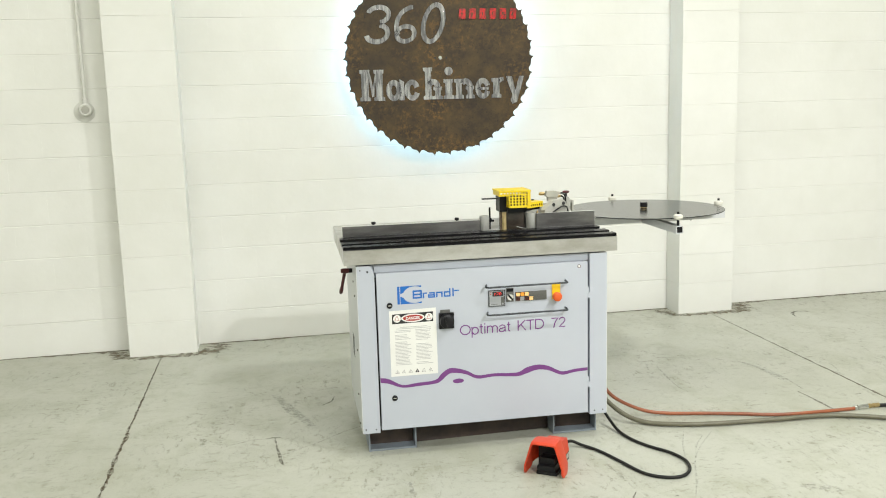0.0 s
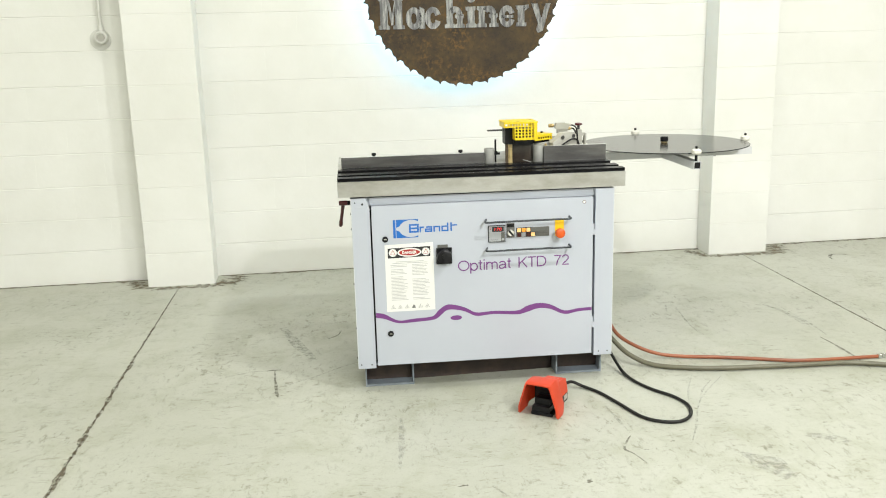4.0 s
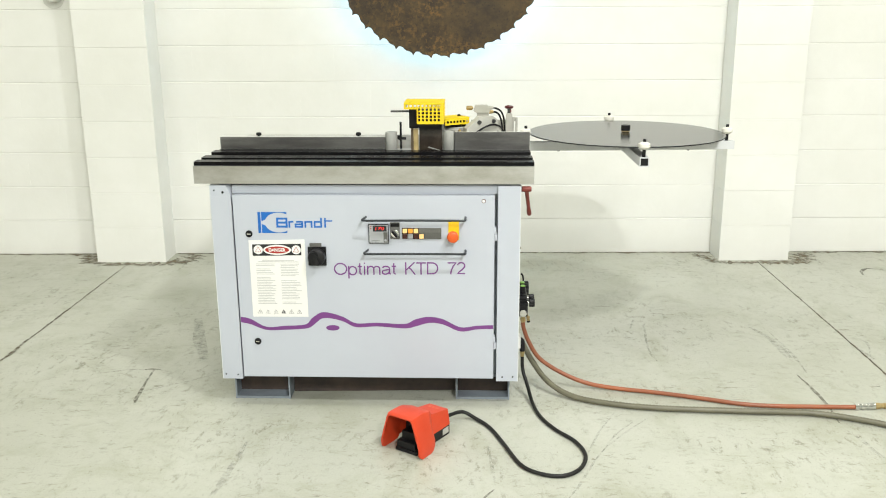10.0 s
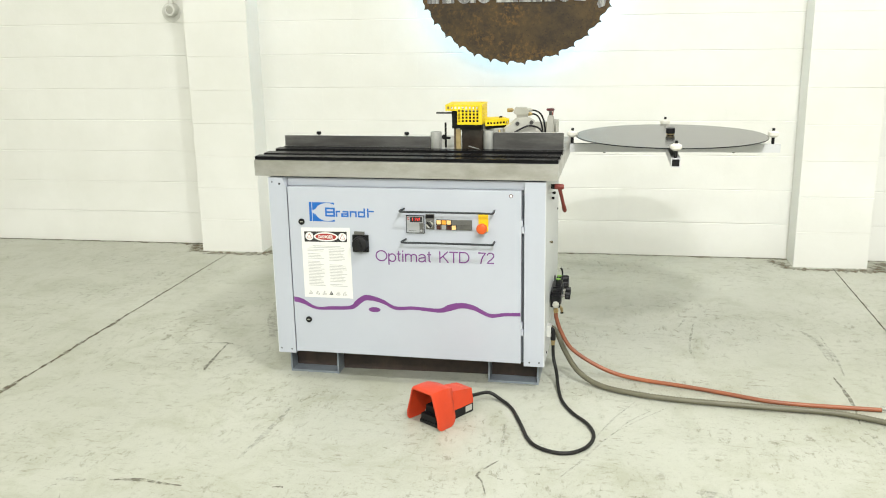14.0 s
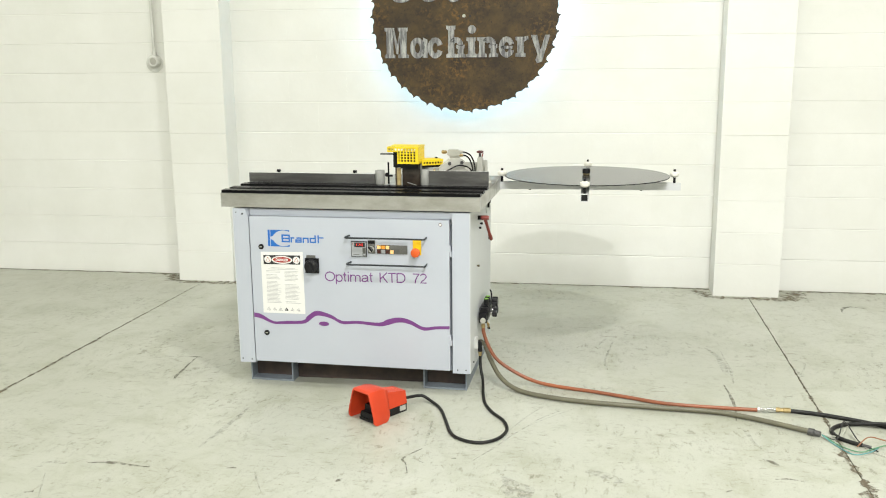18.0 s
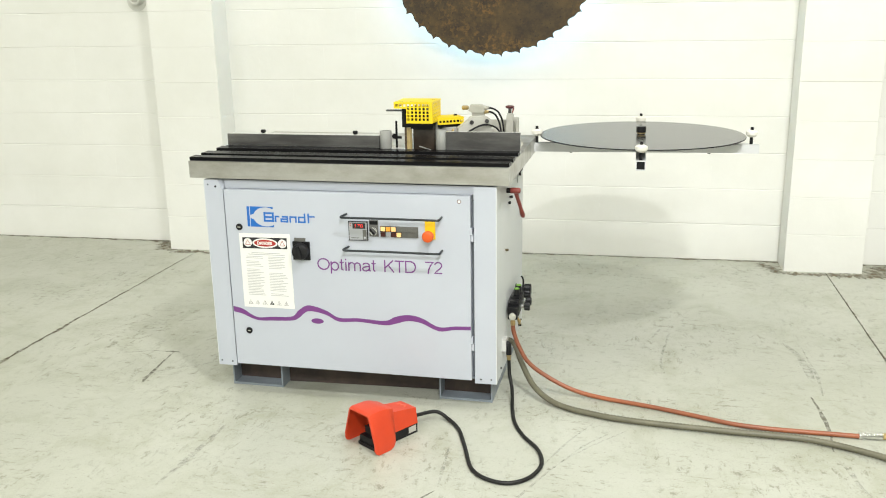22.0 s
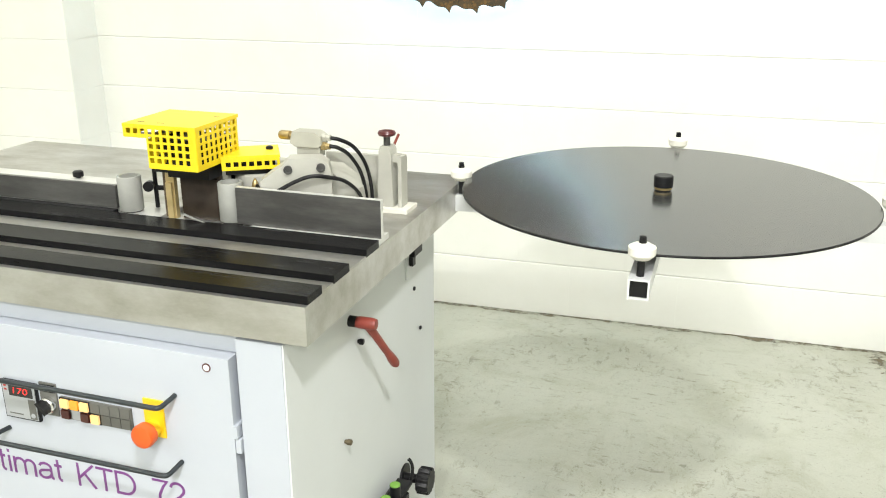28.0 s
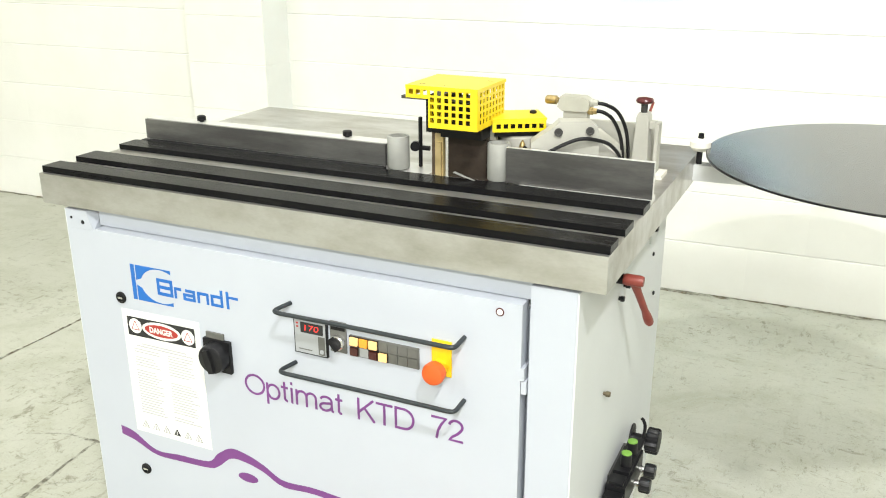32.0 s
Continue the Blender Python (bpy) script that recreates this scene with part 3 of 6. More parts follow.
part("logo_bar", extruded([(0.578, 0.655), (0.588, 0.655), (0.588, 0.731), (0.578, 0.731)], S, T), PRINTBLUE, door, smooth=False)
cx, cz = 0.652, 0.693
for sgn, zc, far in ((1, 0.731, 0.690), (-1, 0.655, 0.700)):
    rim = [(cx + 0.050 * math.cos(t), cz + sgn * 0.036 * math.sin(t)) for t in (radians(a) for a in range(172, 46, -9))]
    part("logo_corner", band([(0.591, zc)] + [(x if x < far else far, zc) for x, z in rim[1:]] , [(0.591, rim[0][1])] + rim[1:], S, T), PRINTBLUE, door, smooth=False)


def mark(x0, z0, w, h, stroke, gaps):
    """A rounded frame of blue bars standing for one sign of a mark."""
    bm = bmesh.new()
    bars = {"l": (x0, x0 + stroke, z0, z0 + h), "r": (x0 + w - stroke, x0 + w, z0, z0 + h), "t": (x0 + stroke, x0 + w - stroke, z0 + h - stroke, z0 + h),
            "b": (x0 + stroke, x0 + w - stroke, z0, z0 + stroke), "h": (x0, x0 + stroke, z0, z0 + h / 2 + stroke / 2), "m": (x0 + stroke, x0 + w - stroke, z0 + h / 2 - stroke / 2, z0 + h / 2 + stroke / 2)}
    for k in "lrtbmh":
        if k not in gaps:
            xa, xb, za, zb = bars[k]
            box(bm, xa, xb, S, T, za, zb)
    part("logo_shape", bm, PRINTBLUE, door, smooth=False)


mark(0.643, 0.675, 0.040, 0.036, 0.007, "h")
for x0, w, gaps in ((0.686, 0.024, "rbmh"), (0.708, 0.030, "l"), (0.743, 0.028, "bmh"), (0.776, 0.029, "mh")):
    mark(x0, 0.675, w, 0.024, 0.006, gaps)
part("logo_shape", box(bmesh.new(), 0.799, 0.805, S, T, 0.6995, 0.711), PRINTBLUE, door, smooth=False)
part("logo_shape", box(box(bmesh.new(), 0.813, 0.819, S, T, 0.675, 0.711), 0.8195, 0.841, S, T, 0.697, 0.702), PRINTBLUE, door, smooth=False)



def arc(x, z, rx, rz, a0, a1, n=14):
    return [(x + rx * math.cos(radians(a0 + (a1 - a0) * i / n)), z + rz * math.sin(radians(a0 + (a1 - a0) * i / n))) for i in range(n + 1)]


# plain grotesque signs as centre lines; capital height 1, each with its width
SIGNS = {
    "O": (0.92, [arc(0.46, 0.5, 0.40, 0.445, 0, 360, 32)]),
    "p": (0.66, [[(0.08, -0.29), (0.08, 0.73)], arc(0.335, 0.345, 0.255, 0.335, 0, 360, 26)]),
    "t": (0.34, [[(0.16, 0.94), (0.16, 0.20)] + arc(0.27, 0.17, 0.11, 0.115, 180, 275, 7), [(0.02, 0.68), (0.31, 0.68)]]),
    "i": (0.25, [[(0.125, 0.0), (0.125, 0.73)], [(0.125, 0.87), (0.125, 1.0)]]),
    "m": (0.98, [[(0.08, 0.0), (0.08, 0.73)]] + [[*arc(x + 0.195, 0.47, 0.195, 0.215, 180, 0, 14), (x + 0.39, 0.0)] for x in (0.10, 0.49)]),
    "a": (0.67, [arc(0.315, 0.50, 0.225, 0.185, 165, 0, 12) + [(0.54, 0.16)] + arc(0.62, 0.16, 0.08, 0.10, 180, 270, 5), [(0.54, 0.43), (0.36, 0.395)] + arc(0.26, 0.205, 0.19, 0.165, 100, 300, 14) + [(0.45, 0.11), (0.54, 0.24)]]),
    "K": (0.84, [[(0.10, 0.0), (0.10, 1.0)], [(0.76, 1.0), (0.12, 0.36)], [(0.36, 0.58), (0.80, 0.0)]]),
    "T": (0.78, [[(0.03, 0.94), (0.75, 0.94)], [(0.39, 0.93), (0.39, 0.0)]]),
    "D": (0.92, [[(0.10, 0.0), (0.10, 1.0)], [(0.12, 0.94), (0.42, 0.94)] + arc(0.44, 0.5, 0.40, 0.44, 88, -88, 20) + [(0.42, 0.06), (0.12, 0.06)]]),
    "7": (0.68, [[(0.04, 0.93), (0.62, 0.93), (0.45, 0.68), (0.31, 0.36), (0.25, 0.0)]]),
    "2": (0.70, [arc(0.33, 0.70, 0.255, 0.245, 172, -35, 14) + [(0.40, 0.38), (0.20, 0.22), (0.09, 0.06), (0.62, 0.06)]])}


def model_sign(sign, x0, z0, wide, high, stroke):
    """One printed sign of the model's name, its strokes as flat bands."""
    bm = bmesh.new()
    for k, line in enumerate(SIGNS[sign][1]):
        ps = [Vector((x0 + x * wide, z0 + z * high)) for x, z in line]
        closed = (ps[0] - ps[-1]).length < 1e-6
        up, lo = [], []
        for i, p in enumerate(ps):
            before = p - ps[i - 1 if i else (-2 if closed else 0)]
            after = ps[i + 1 if i < len(ps) - 1 else (1 if closed else i)] - p
            d = [v.normalized() for v in (before, after) if v.length > 1e-7]
            side = sum((Vector((-v.y, v.x)) for v in d), Vector((0, 0))).normalized()
            reach = stroke / 2 / max(0.6, side.dot(Vector((-d[0].y, d[0].x))))
            up.append(p + side * reach)
            lo.append(p - side * reach)
        bm2 = band(up, lo, S - 0.00004 * k, T)
        me = bpy.data.meshes.new("stroke")
        bm2.to_mesh(me)
        bm.from_mesh(me)
        bpy.data.meshes.remove(me)
    part("model_writing", bm, PRINTVIOLET, door, smooth=False)


for word, x, w in (("Optimat", 0.840, 0.225), ("KTD", 1.093, 0.122), ("72", 1.245, 0.068)):
    wide = w / sum(SIGNS[c][0] for c in word)
    for c in word:
        model_sign(c, x, 0.5015 + (x - 0.84) * 0.012, wide, 0.0455, 0.0049)
        x += wide * SIGNS[c][0]

# wavy stripe
wave_x = [0.4935, 0.53, 0.586, 0.65, 0.728, 0.755, 0.790, 0.83, 0.87, 0.916, 0.99, 1.089, 1.13, 1.180, 1.23, 1.292, 1.35, 1.4105]
wave_t = [0.341, 0.333, 0.303, 0.307, 0.313, 0.338, 0.360, 0.356, 0.342, 0.319, 0.322, 0.318, 0.336, 0.346, 0.337, 0.307, 0.313, 0.316]
wave_b = [0.320, 0.312, 0.291, 0.292, 0.297, 0.308, 0.336, 0.336, 0.325, 0.304, 0.308, 0.301, 0.309, 0.323, 0.317, 0.291, 0.299, 0.302]
up = [(p.x, p.z) for p in smooth_line([(x, 0, z) for x, z in zip(wave_x, wave_t)], 5)]
lo = [(p.x, p.z) for p in smooth_line([(x, 0, z) for x, z in zip(wave_x, wave_b)], 5)]
part("wavy_stripe", band(up, lo, S, T), PRINTVIOLET, door, "violet wavy stripe", smooth=False)
part("stripe_dot", extruded([(0.829 + 0.0245 * math.cos(a), 0.301 + 0.0105 * math.sin(a)) for a in (math.tau * i / 28 for i in range(28))], S, T), PRINTVIOLET, door, smooth=False)

# warning label
L = DOOR - 0.0009
part("warning_label", extruded([(0.540, 0.342), (0.742, 0.343), (0.740, 0.632), (0.540, 0.628)], L, DOOR - 0.0001), LABELWHITE, door, "white paper warning label with a black heading", smooth=False)
part("label_heading", extruded([(0.552, 0.571), (0.727, 0.574), (0.727, 0.616), (0.552, 0.613)], L - 0.0003, L), PRINTBLACK, door, smooth=False)


def disc_shape(x, z, rx, rz, y0, y1, seg=30):
    return extruded([(x + rx * math.cos(a), z + rz * math.sin(a)) for a in (math.tau * i / seg for i in range(seg))], y0, y1)


part("heading_oval", disc_shape(0.641, 0.5935, 0.050, 0.0185, L - 0.0006, L - 0.0003), LABELWHITE, door, smooth=False)
part("heading_red", disc_shape(0.641, 0.5935, 0.043, 0.0128, L - 0.0009, L - 0.0006), PRINTRED, door, smooth=False)
lettering("heading_word", "DANGER", 0.0165, (0.611, L - 0.0012, 0.5878), LABELWHITE, door, bold=0.0006, width=0.060, thick=0.0002)
for x in (0.573, 0.709):
    part("heading_round", disc_shape(x, 0.594, 0.0165, 0.0165, L - 0.0006, L - 0.0003), LABELWHITE, door, smooth=False)
    bm = bmesh.new()
    for p, q in (((x - 0.010, 0.586), (x + 0.010, 0.586)), ((x + 0.010, 0.586), (x, 0.605)), ((x, 0.605), (x - 0.010, 0.586))):
        d = Vector((q[0] - p[0], q[1] - p[1])).normalized() * 0.0008
        vs = [bm.verts.new((a[0] + s * -d.y, L - 0.0008, a[1] + s * d.x)) for a, s in ((p, 1), (q, 1), (q, -1), (p, -1))]
        bm.faces.new(vs)
    part("heading_triangle", bm, PRINTRED, door, smooth=False)
rng = random.Random(4)
bm = bmesh.new()
for xa, xb, count in ((0.562, 0.632, 26), (0.650, 0.722, 26)):
    for i in range(count):
        z = 0.540 - i * 0.0062
        if rng.random() < 0.14:
            continue
        box(bm, xa, xb - rng.random() * 0.022, L - 0.0003, L, z, z + 0.0022)
box(bm, 0.585, 0.70, L - 0.0003, L, 0.554, 0.5565)
box(bm, 0.570, 0.715, L - 0.0003, L, 0.548, 0.5505)
tagged(part("label_text", bm, PRINTGREY, door, "pale grey lines of unreadable small print", smooth=False), kind="stuff")
for i in range(6):
    x = 0.567 + i * 0.0285
    bm = extruded([(x - 0.009, 0.355), (x + 0.009, 0.355), (x, 0.371)], L - 0.0004, L)
    part("warning_triangle", bm, PRINTBLACK if i == 3 else PANELGREY, door, smooth=False)
    if i != 3:
        part("triangle_field", extruded([(x - 0.0072, 0.356), (x + 0.0072, 0.356), (x, 0.3692)], L - 0.0006, L - 0.0004), LABELWHITE, door, smooth=False)
    part("triangle_sign", extruded([(x - 0.002, 0.357), (x + 0.002, 0.357), (x + 0.0012, 0.365), (x - 0.0012, 0.365)], L - 0.0009, L - 0.0006), PRINTGREY, door, smooth=False)

# rotary main switch
switch_plate = part("switch_plate", rbox(0.752, 0.816, DOOR - 0.008, DOOR, 0.538, 0.606, 0.003), BLACKPLASTIC, door, "square black switch plate")
part("switch_tag", rbox(0.758, 0.800, DOOR - 0.004, DOOR, 0.6065, 0.619, 0.001), PANELGREY, door)
part("switch_collar", turned((0.784, DOOR - 0.008, 0.572), (0, -1, 0), [(0, 0.031), (0.012, 0.031), (0.020, 0.029), (0.023, 0.025), (0.023, 0)], 28), BLACKPLASTIC, door)
part("switch_knob", rounded(extruded([(0.784 + p * 0.9659 - q * 0.2588, 0.572 + p * 0.2588 + q * 0.9659) for p, q in ((-0.006, -0.025), (0.006, -0.025), (0.008, 0.0), (0.006, 0.023), (-0.006, 0.023), (-0.008, 0.0))], DOOR - 0.038, DOOR - 0.029), 0.002), BLACKPLASTIC, door, "black rotary switch handle")

# two bar handles guarding the controls
for z, dx in ((0.712, 0.005), (0.592, 0.009)):
    y1, y2 = DOOR + 0.002, DOOR - 0.042
    pts = [(0.956 + dx, y1, z + 0.002), (0.950 + dx, DOOR - 0.02, z + 0.001), (0.947 + dx, y2 + 0.006, z), (0.956 + dx, y2, z - 0.001), (1.0, y2, z - 0.001), (1.13, y2, z), (1.26, y2, z), (1.300, y2, z), (1.309, y2 + 0.006, z), (1.310, DOOR - 0.02, z + 0.001), (1.310, y1, z + 0.002)]
    part("guard_bar", sweep(pts, 0.0042, 10, 5), material("dark_grey_bar", (0.028, 0.034, 0.038), 0.35, 0.3), door, "bent dark steel guard bar")

# controls
CP = DOOR - 0.006
part("display_case", rbox(0.969, 1.040, CP, DOOR, 0.620, 0.690, 0.002), BLACKPLASTIC, door)
part("display_face", rbox(0.9715, 1.0375, CP - 0.0012, CP, 0.6225, 0.6875, 0.0005, 1), DISPGREY, door, "pale grey display face")
part("display_window", rbox(0.985, 1.033, CP - 0.0022, CP - 0.0012, 0.664, 0.6845, 0.0004, 1), PRINTBLACK, door)
part("display_column", rbox(1.022, 1.036, CP - 0.0018, CP - 0.0012, 0.624, 0.661, 0.0003, 1), PANELGREY, door)
part("display_button", turned((1.029, CP - 0.0018, 0.631), (0, -1, 0), [(0, 0.0045), (0.001, 0.004), (0.001, 0)], 14), DISPGREY, door)
for dz in (0.674, 0.681):
    part("display_lamp", rbox(0.975, 0.980, CP - 0.0018, CP - 0.0012, dz - 0.0015, dz + 0.0015, 0.0003, 1), PRINTRED, door)
part("display_bar", rbox(0.979, 1.008, CP - 0.0016, CP - 0.0012, 0.629, 0.631, 0.0001, 1), PANELGREY, door)
lettering("display_digits", "170", 0.0165, (0.994, CP - 0.0024, 0.669), LEDRED, door, bold=-0.0002, shear=0.1, width=0.030, thick=0.0002)
part("selector_plate", rbox(1.0455, 1.079, DOOR - 0.003, DOOR, 0.636, 0.696, 0.001), PANELGREY, door)
part("selector_tag", rbox(1.048, 1.077, DOOR - 0.004, DOOR - 0.003, 0.680, 0.693, 0.0004, 1), BLACKPLASTIC, door)
part("selector_collar", turned((1.0625, DOOR - 0.003, 0.657), (0, -1, 0), [(0, 0.0145), (0.008, 0.0145), (0.010, 0.012), (0.010, 0)], 22), CHROME, door)
part("selector_knob", rounded(extruded([(1.0625 + p * 0.77 - q * 0.64, 0.657 + p * 0.64 + q * 0.77) for p, q in ((-0.0035, -0.012), (0.0035, -0.012), (0.004, 0.014), (-0.004, 0.014))], DOOR - 0.024, DOOR - 0.013), 0.001), BLACKPLASTIC, door)
part("button_panel", rbox(1.087, 1.225, DOOR - 0.004, DOOR, 0.6365, 0.676, 0.001), PANELGREY, door, "dark grey button panel")
part("button_bezel", rbox(1.0868, 1.1465, DOOR - 0.0058, DOOR - 0.004, 0.6555, 0.6758, 0.0006, 1), BLACKPLASTIC, door)
part("button_bezel", rbox(1.1255, 1.1655, DOOR - 0.0056, DOOR - 0.004, 0.6368, 0.6552, 0.0006, 1), BLACKPLASTIC, door)
for i in range(7):
    for j in range(2):
        x0, z0 = 1.0885 + i * 0.0194, 0.6575 - j * 0.0195
        lit = {(0, 0): LAMPWHITE, (1, 0): LAMPAMBER, (2, 0): LAMPWHITE, (3, 1): LAMPWHITE, (0, 1): LAMPOFF, (2, 1): LAMPOFF}.get((i, j))
        if lit:
            part("push_button", rbox(x0 + 0.0012, x0 + 0.0166, DOOR - 0.010, DOOR - 0.0056, z0 + 0.0012, z0 + 0.0163, 0.0015), lit, door)
        else:
            part("blank_cover", rbox(x0, x0 + 0.0178, DOOR - 0.0055, DOOR - 0.004, z0, z0 + 0.0175, 0.0008, 1), DISPGREY if (i, j) == (1, 1) else PANELGREY, door)
part("stop_plate", rbox(1.250, 1.287, DOOR - 0.003, DOOR, 0.634, 0.7005, 0.001), YELLOWSIGN, door, "yellow plate behind the stop button")
part("stop_stem", turned((1.266, DOOR - 0.003, 0.650), (0, -1, 0), [(0, 0.015), (0.012, 0.015), (0.014, 0.012), (0.020, 0.012)], 20), YELLOWSIGN, door)
part("stop_button", turned((1.266, DOOR - 0.018, 0.650), (0, -1, 0), [(0, 0.014), (0.002, 0.0195), (0.014, 0.0205), (0.019, 0.0185), (0.022, 0.012), (0.0225, 0)], 28), STOPRED, door, "orange-red mushroom stop button")

door.matrix_basis = Matrix.Translation((0.005, 0, 0.0085))

# right side: bolts, clamping lever, air unit, cable inlet
SX = 1.507
for y, z, r, d in ((3.866, 0.737, 0.006, 0.012), (3.833, 0.722, 0.006, 0.010), (3.763, 0.558, 0.0055, 0.012)):
    part("hex_bolt", turned((SX, y, z), (1, 0, 0), [(0, r * 0.7), (d * 0.4, r * 0.7), (d * 0.4, r), (d, r), (d + 0.001, r * 0.8), (d + 0.001, 0)], 6), BLACKPLASTIC if z > 0.6 else OLDBRASS, machine)
for y, z in ((4.12, 0.715), (4.155, 0.612), (3.66, 0.13), (4.2, 0.13)):
    part("small_bolt", turned((SX - 0.0005, y, z), (1, 0, 0), [(0, 0.0045), (0.003, 0.0045), (0.004, 0.003), (0.004, 0)], 10), BLACKPLASTIC, machine)
for sgn, x0, paint in ((1, 1.507, LEVERRED), (-1, 0.415, MAROON)):
    part("clamp_shaft", turned((x0, 3.80, 0.775), (sgn, 0, 0), [(0, 0.010), (0.014, 0.010), (0.014, 0)], 16), BLACKPLASTIC, machine)
    bm = turned((x0 + sgn * 0.0142, 3.80, 0.775), (sgn, 0, 0), [(0, 0.0095), (0.004, 0.0108), (0.030, 0.0108), (0.036, 0.009), (0.037, 0)], 18)
    lathe(bm, (x0 + sgn * 0.032, 3.803, 0.772), (sgn * 0.02, 0.098, -0.130), [(0, 0.0085), (0.04, 0.0072), (0.10, 0.0068), (0.120, 0.0088), (0.138, 0.0090), (0.146, 0.006), (0.149, 0)], 14)
    part("clamp_lever", bm, paint, machine, "dull red clamping lever" if sgn > 0 else "dark maroon clamping lever")
# catch under the table edge
part("catch_plate", rbox(SX, SX + 0.004, 4.07, 4.10, 0.752, 0.836, 0.001), SIDEPAINT, machine)
part("catch_hook", rounded(box(box(bmesh.new(), SX + 0.004, SX + 0.016, 4.085, 4.13, 0.797, 0.817), SX + 0.005, SX + 0.013, 4.082, 4.098, 0.778, 0.7968), 0.003), BLACKPLASTIC, machine, "black hook catch")
# air preparation unit
unit = part("air_unit", rounded(box(box(box(bmesh.new(), SX + 0.006, SX + 0.046, 3.800, 3.955, 0.322, 0.372), SX + 0.010, SX + 0.042, 3.846, 3.985, 0.3722, 0.380), SX + 0.012, SX + 0.040, 3.806, 3.838, 0.3722, 0.378), 0.005), BLACKPLASTIC, machine, "black plastic compressed air regulator unit")
part("unit_bracket", rbox(SX + 0.0005, SX + 0.0055, 3.84, 3.97, 0.262, 0.335, 0.001), DARKSTEEL, machine)
part("unit_nose", rbox(SX + 0.008, SX + 0.044, 3.776, 3.7998, 0.315, 0.362, 0.006), BLACKPLASTIC, unit)
part("push_fitting", turned((SX + 0.027, 3.7758, 0.328), (0, -1, 0), [(0, 0.0135), (0.008, 0.0135), (0.010, 0.011), (0.010, 0)], 18), CREAM, unit, "pale push-in air fitting")
for y, h in ((3.872, 0.411), (3.922, 0.410)):
    part("valve_stub", turned((SX + 0.029, y, 0.3802), (0, 0, 1), [(0, 0.0115), (h - 0.384, 0.011), (h - 0.384, 0)], 18), BLACKPLASTIC, unit)
    part("lime_cap", turned((SX + 0.029, y, h - 0.0038), (0, 0, 1), [(0, 0.0105), (0.002, 0.0105), (0.0032, 0.009), (0.0032, 0)], 18), GREENCAP, unit, "lime green cap")
    part("side_fitting", turned((SX + 0.026, y - 0.02, 0.3222), (0, 0, -1), [(0, 0.007), (0.010, 0.007), (0.012, 0.005), (0.018, 0.005)], 8), BRASS, unit)


def fluted(base, axis, r, length, lobes=10):
    a = Vector(axis)
    u = a.orthogonal().normalized()
    v = a.cross(u)
    bm, rings = bmesh.new(), []
    k = lobes * 4
    for d, f in ((0, 0.86), (length * 0.1, 1), (length * 0.88, 1), (length, 0.9)):
        rings.append([bm.verts.new(Vector(base) + a * d + (u * math.cos(t) + v * math.sin(t)) * r * f * (1 + 0.06 * math.cos(lobes * t))) for t in (math.tau * i / k for i in range(k))])
    for p, q in zip(rings, rings[1:]):
        for i in range(k):
            bm.faces.new((p[i], p[(i + 1) % k], q[(i + 1) % k], q[i]))
    bm.faces.new(rings[0])
    bm.faces.new(rings[-1])
    return bm


for y, z in ((3.935, 0.338), (3.890, 0.332)):
    part("valve_stem", rod((SX + 0.046, y, z), (SX + 0.056, y, z), 0.008, 12), CHROME, unit)
    part("small_knob", fluted((SX + 0.056, y, z), (1, 0, 0), 0.0155, 0.022, 10), BLACKPLASTIC, unit)
part("regulator_plate", turned((SX, 4.045, 0.310), (1, 0, 0), [(0, 0.029), (0.004, 0.029), (0.004, 0)], 24), BLACKPLASTIC, machine)
part("regulator_stem", rod((SX + 0.004, 4.045, 0.310), (SX + 0.034, 4.045, 0.310), 0.010, 14), BLACKPLASTIC, machine)
part("regulator_knob", fluted((SX + 0.034, 4.045, 0.310), (1, 0, 0), 0.028, 0.028, 14), BLACKPLASTIC, machine, "fluted black regulator knob")
part("brass_elbow", turned((SX + 0.027, 3.783, 0.282), (0, 0, 1), [(0, 0.008), (0.012, 0.008), (0.012, 0.0105), (0.024, 0.0105), (0.024, 0.008), (0.040, 0.008)], 6), BRASS, unit)
part("inlet_flange", rbox(SX, SX + 0.015, 3.689, 3.731, 0.184, 0.230, 0.005), ALU, machine, "bright metal cable inlet flange")
part("cable_elbow", sweep([(SX + 0.008, 3.71, 0.210), (SX + 0.017, 3.71, 0.209), (SX + 0.022, 3.71, 0.200), (SX + 0.023, 3.71, 0.166)], 0.0105, 12), BLACKPLASTIC, machine)
part("cable_gland", turned((SX + 0.023, 3.71, 0.166), (0, 0, -1), [(0, 0.0095), (0.008, 0.0095), (0.010, 0.008), (0.020, 0.008), (0.022, 0.0065)], 12), BRASS, machine)
part("unit_lever", sweep([(SX + 0.028, 3.990, 0.352), (SX + 0.036, 3.996, 0.380), (SX + 0.037, 4.0, 0.402), (SX + 0.033, 4.0, 0.415), (SX + 0.028, 4.0, 0.420)], 0.0036, 10), BLACKPLASTIC, unit, "thin black upright lever")
part("tap_elbow", sweep([(SX + 0.034, 3.808, 0.3215), (SX + 0.042, 3.806, 0.312), (SX + 0.047, 3.805, 0.304)], 0.0045, 10), BRASS, unit)
part("drain_tap", turned((SX + 0.047, 3.805, 0.306), (0.15, 0, -1), [(0, 0.007), (0.008, 0.007), (0.009, 0.0055), (0.018, 0.0055)], 6), BRASS, unit, "small brass drain tap")
part("tap_end", turned((SX + 0.0497, 3.805, 0.288), (0.15, 0, -1), [(0, 0.0065), (0.006, 0.0065), (0.007, 0)], 12), BLACKPLASTIC, unit)
unit.matrix_basis = Matrix.Translation((0, 0, -0.034))
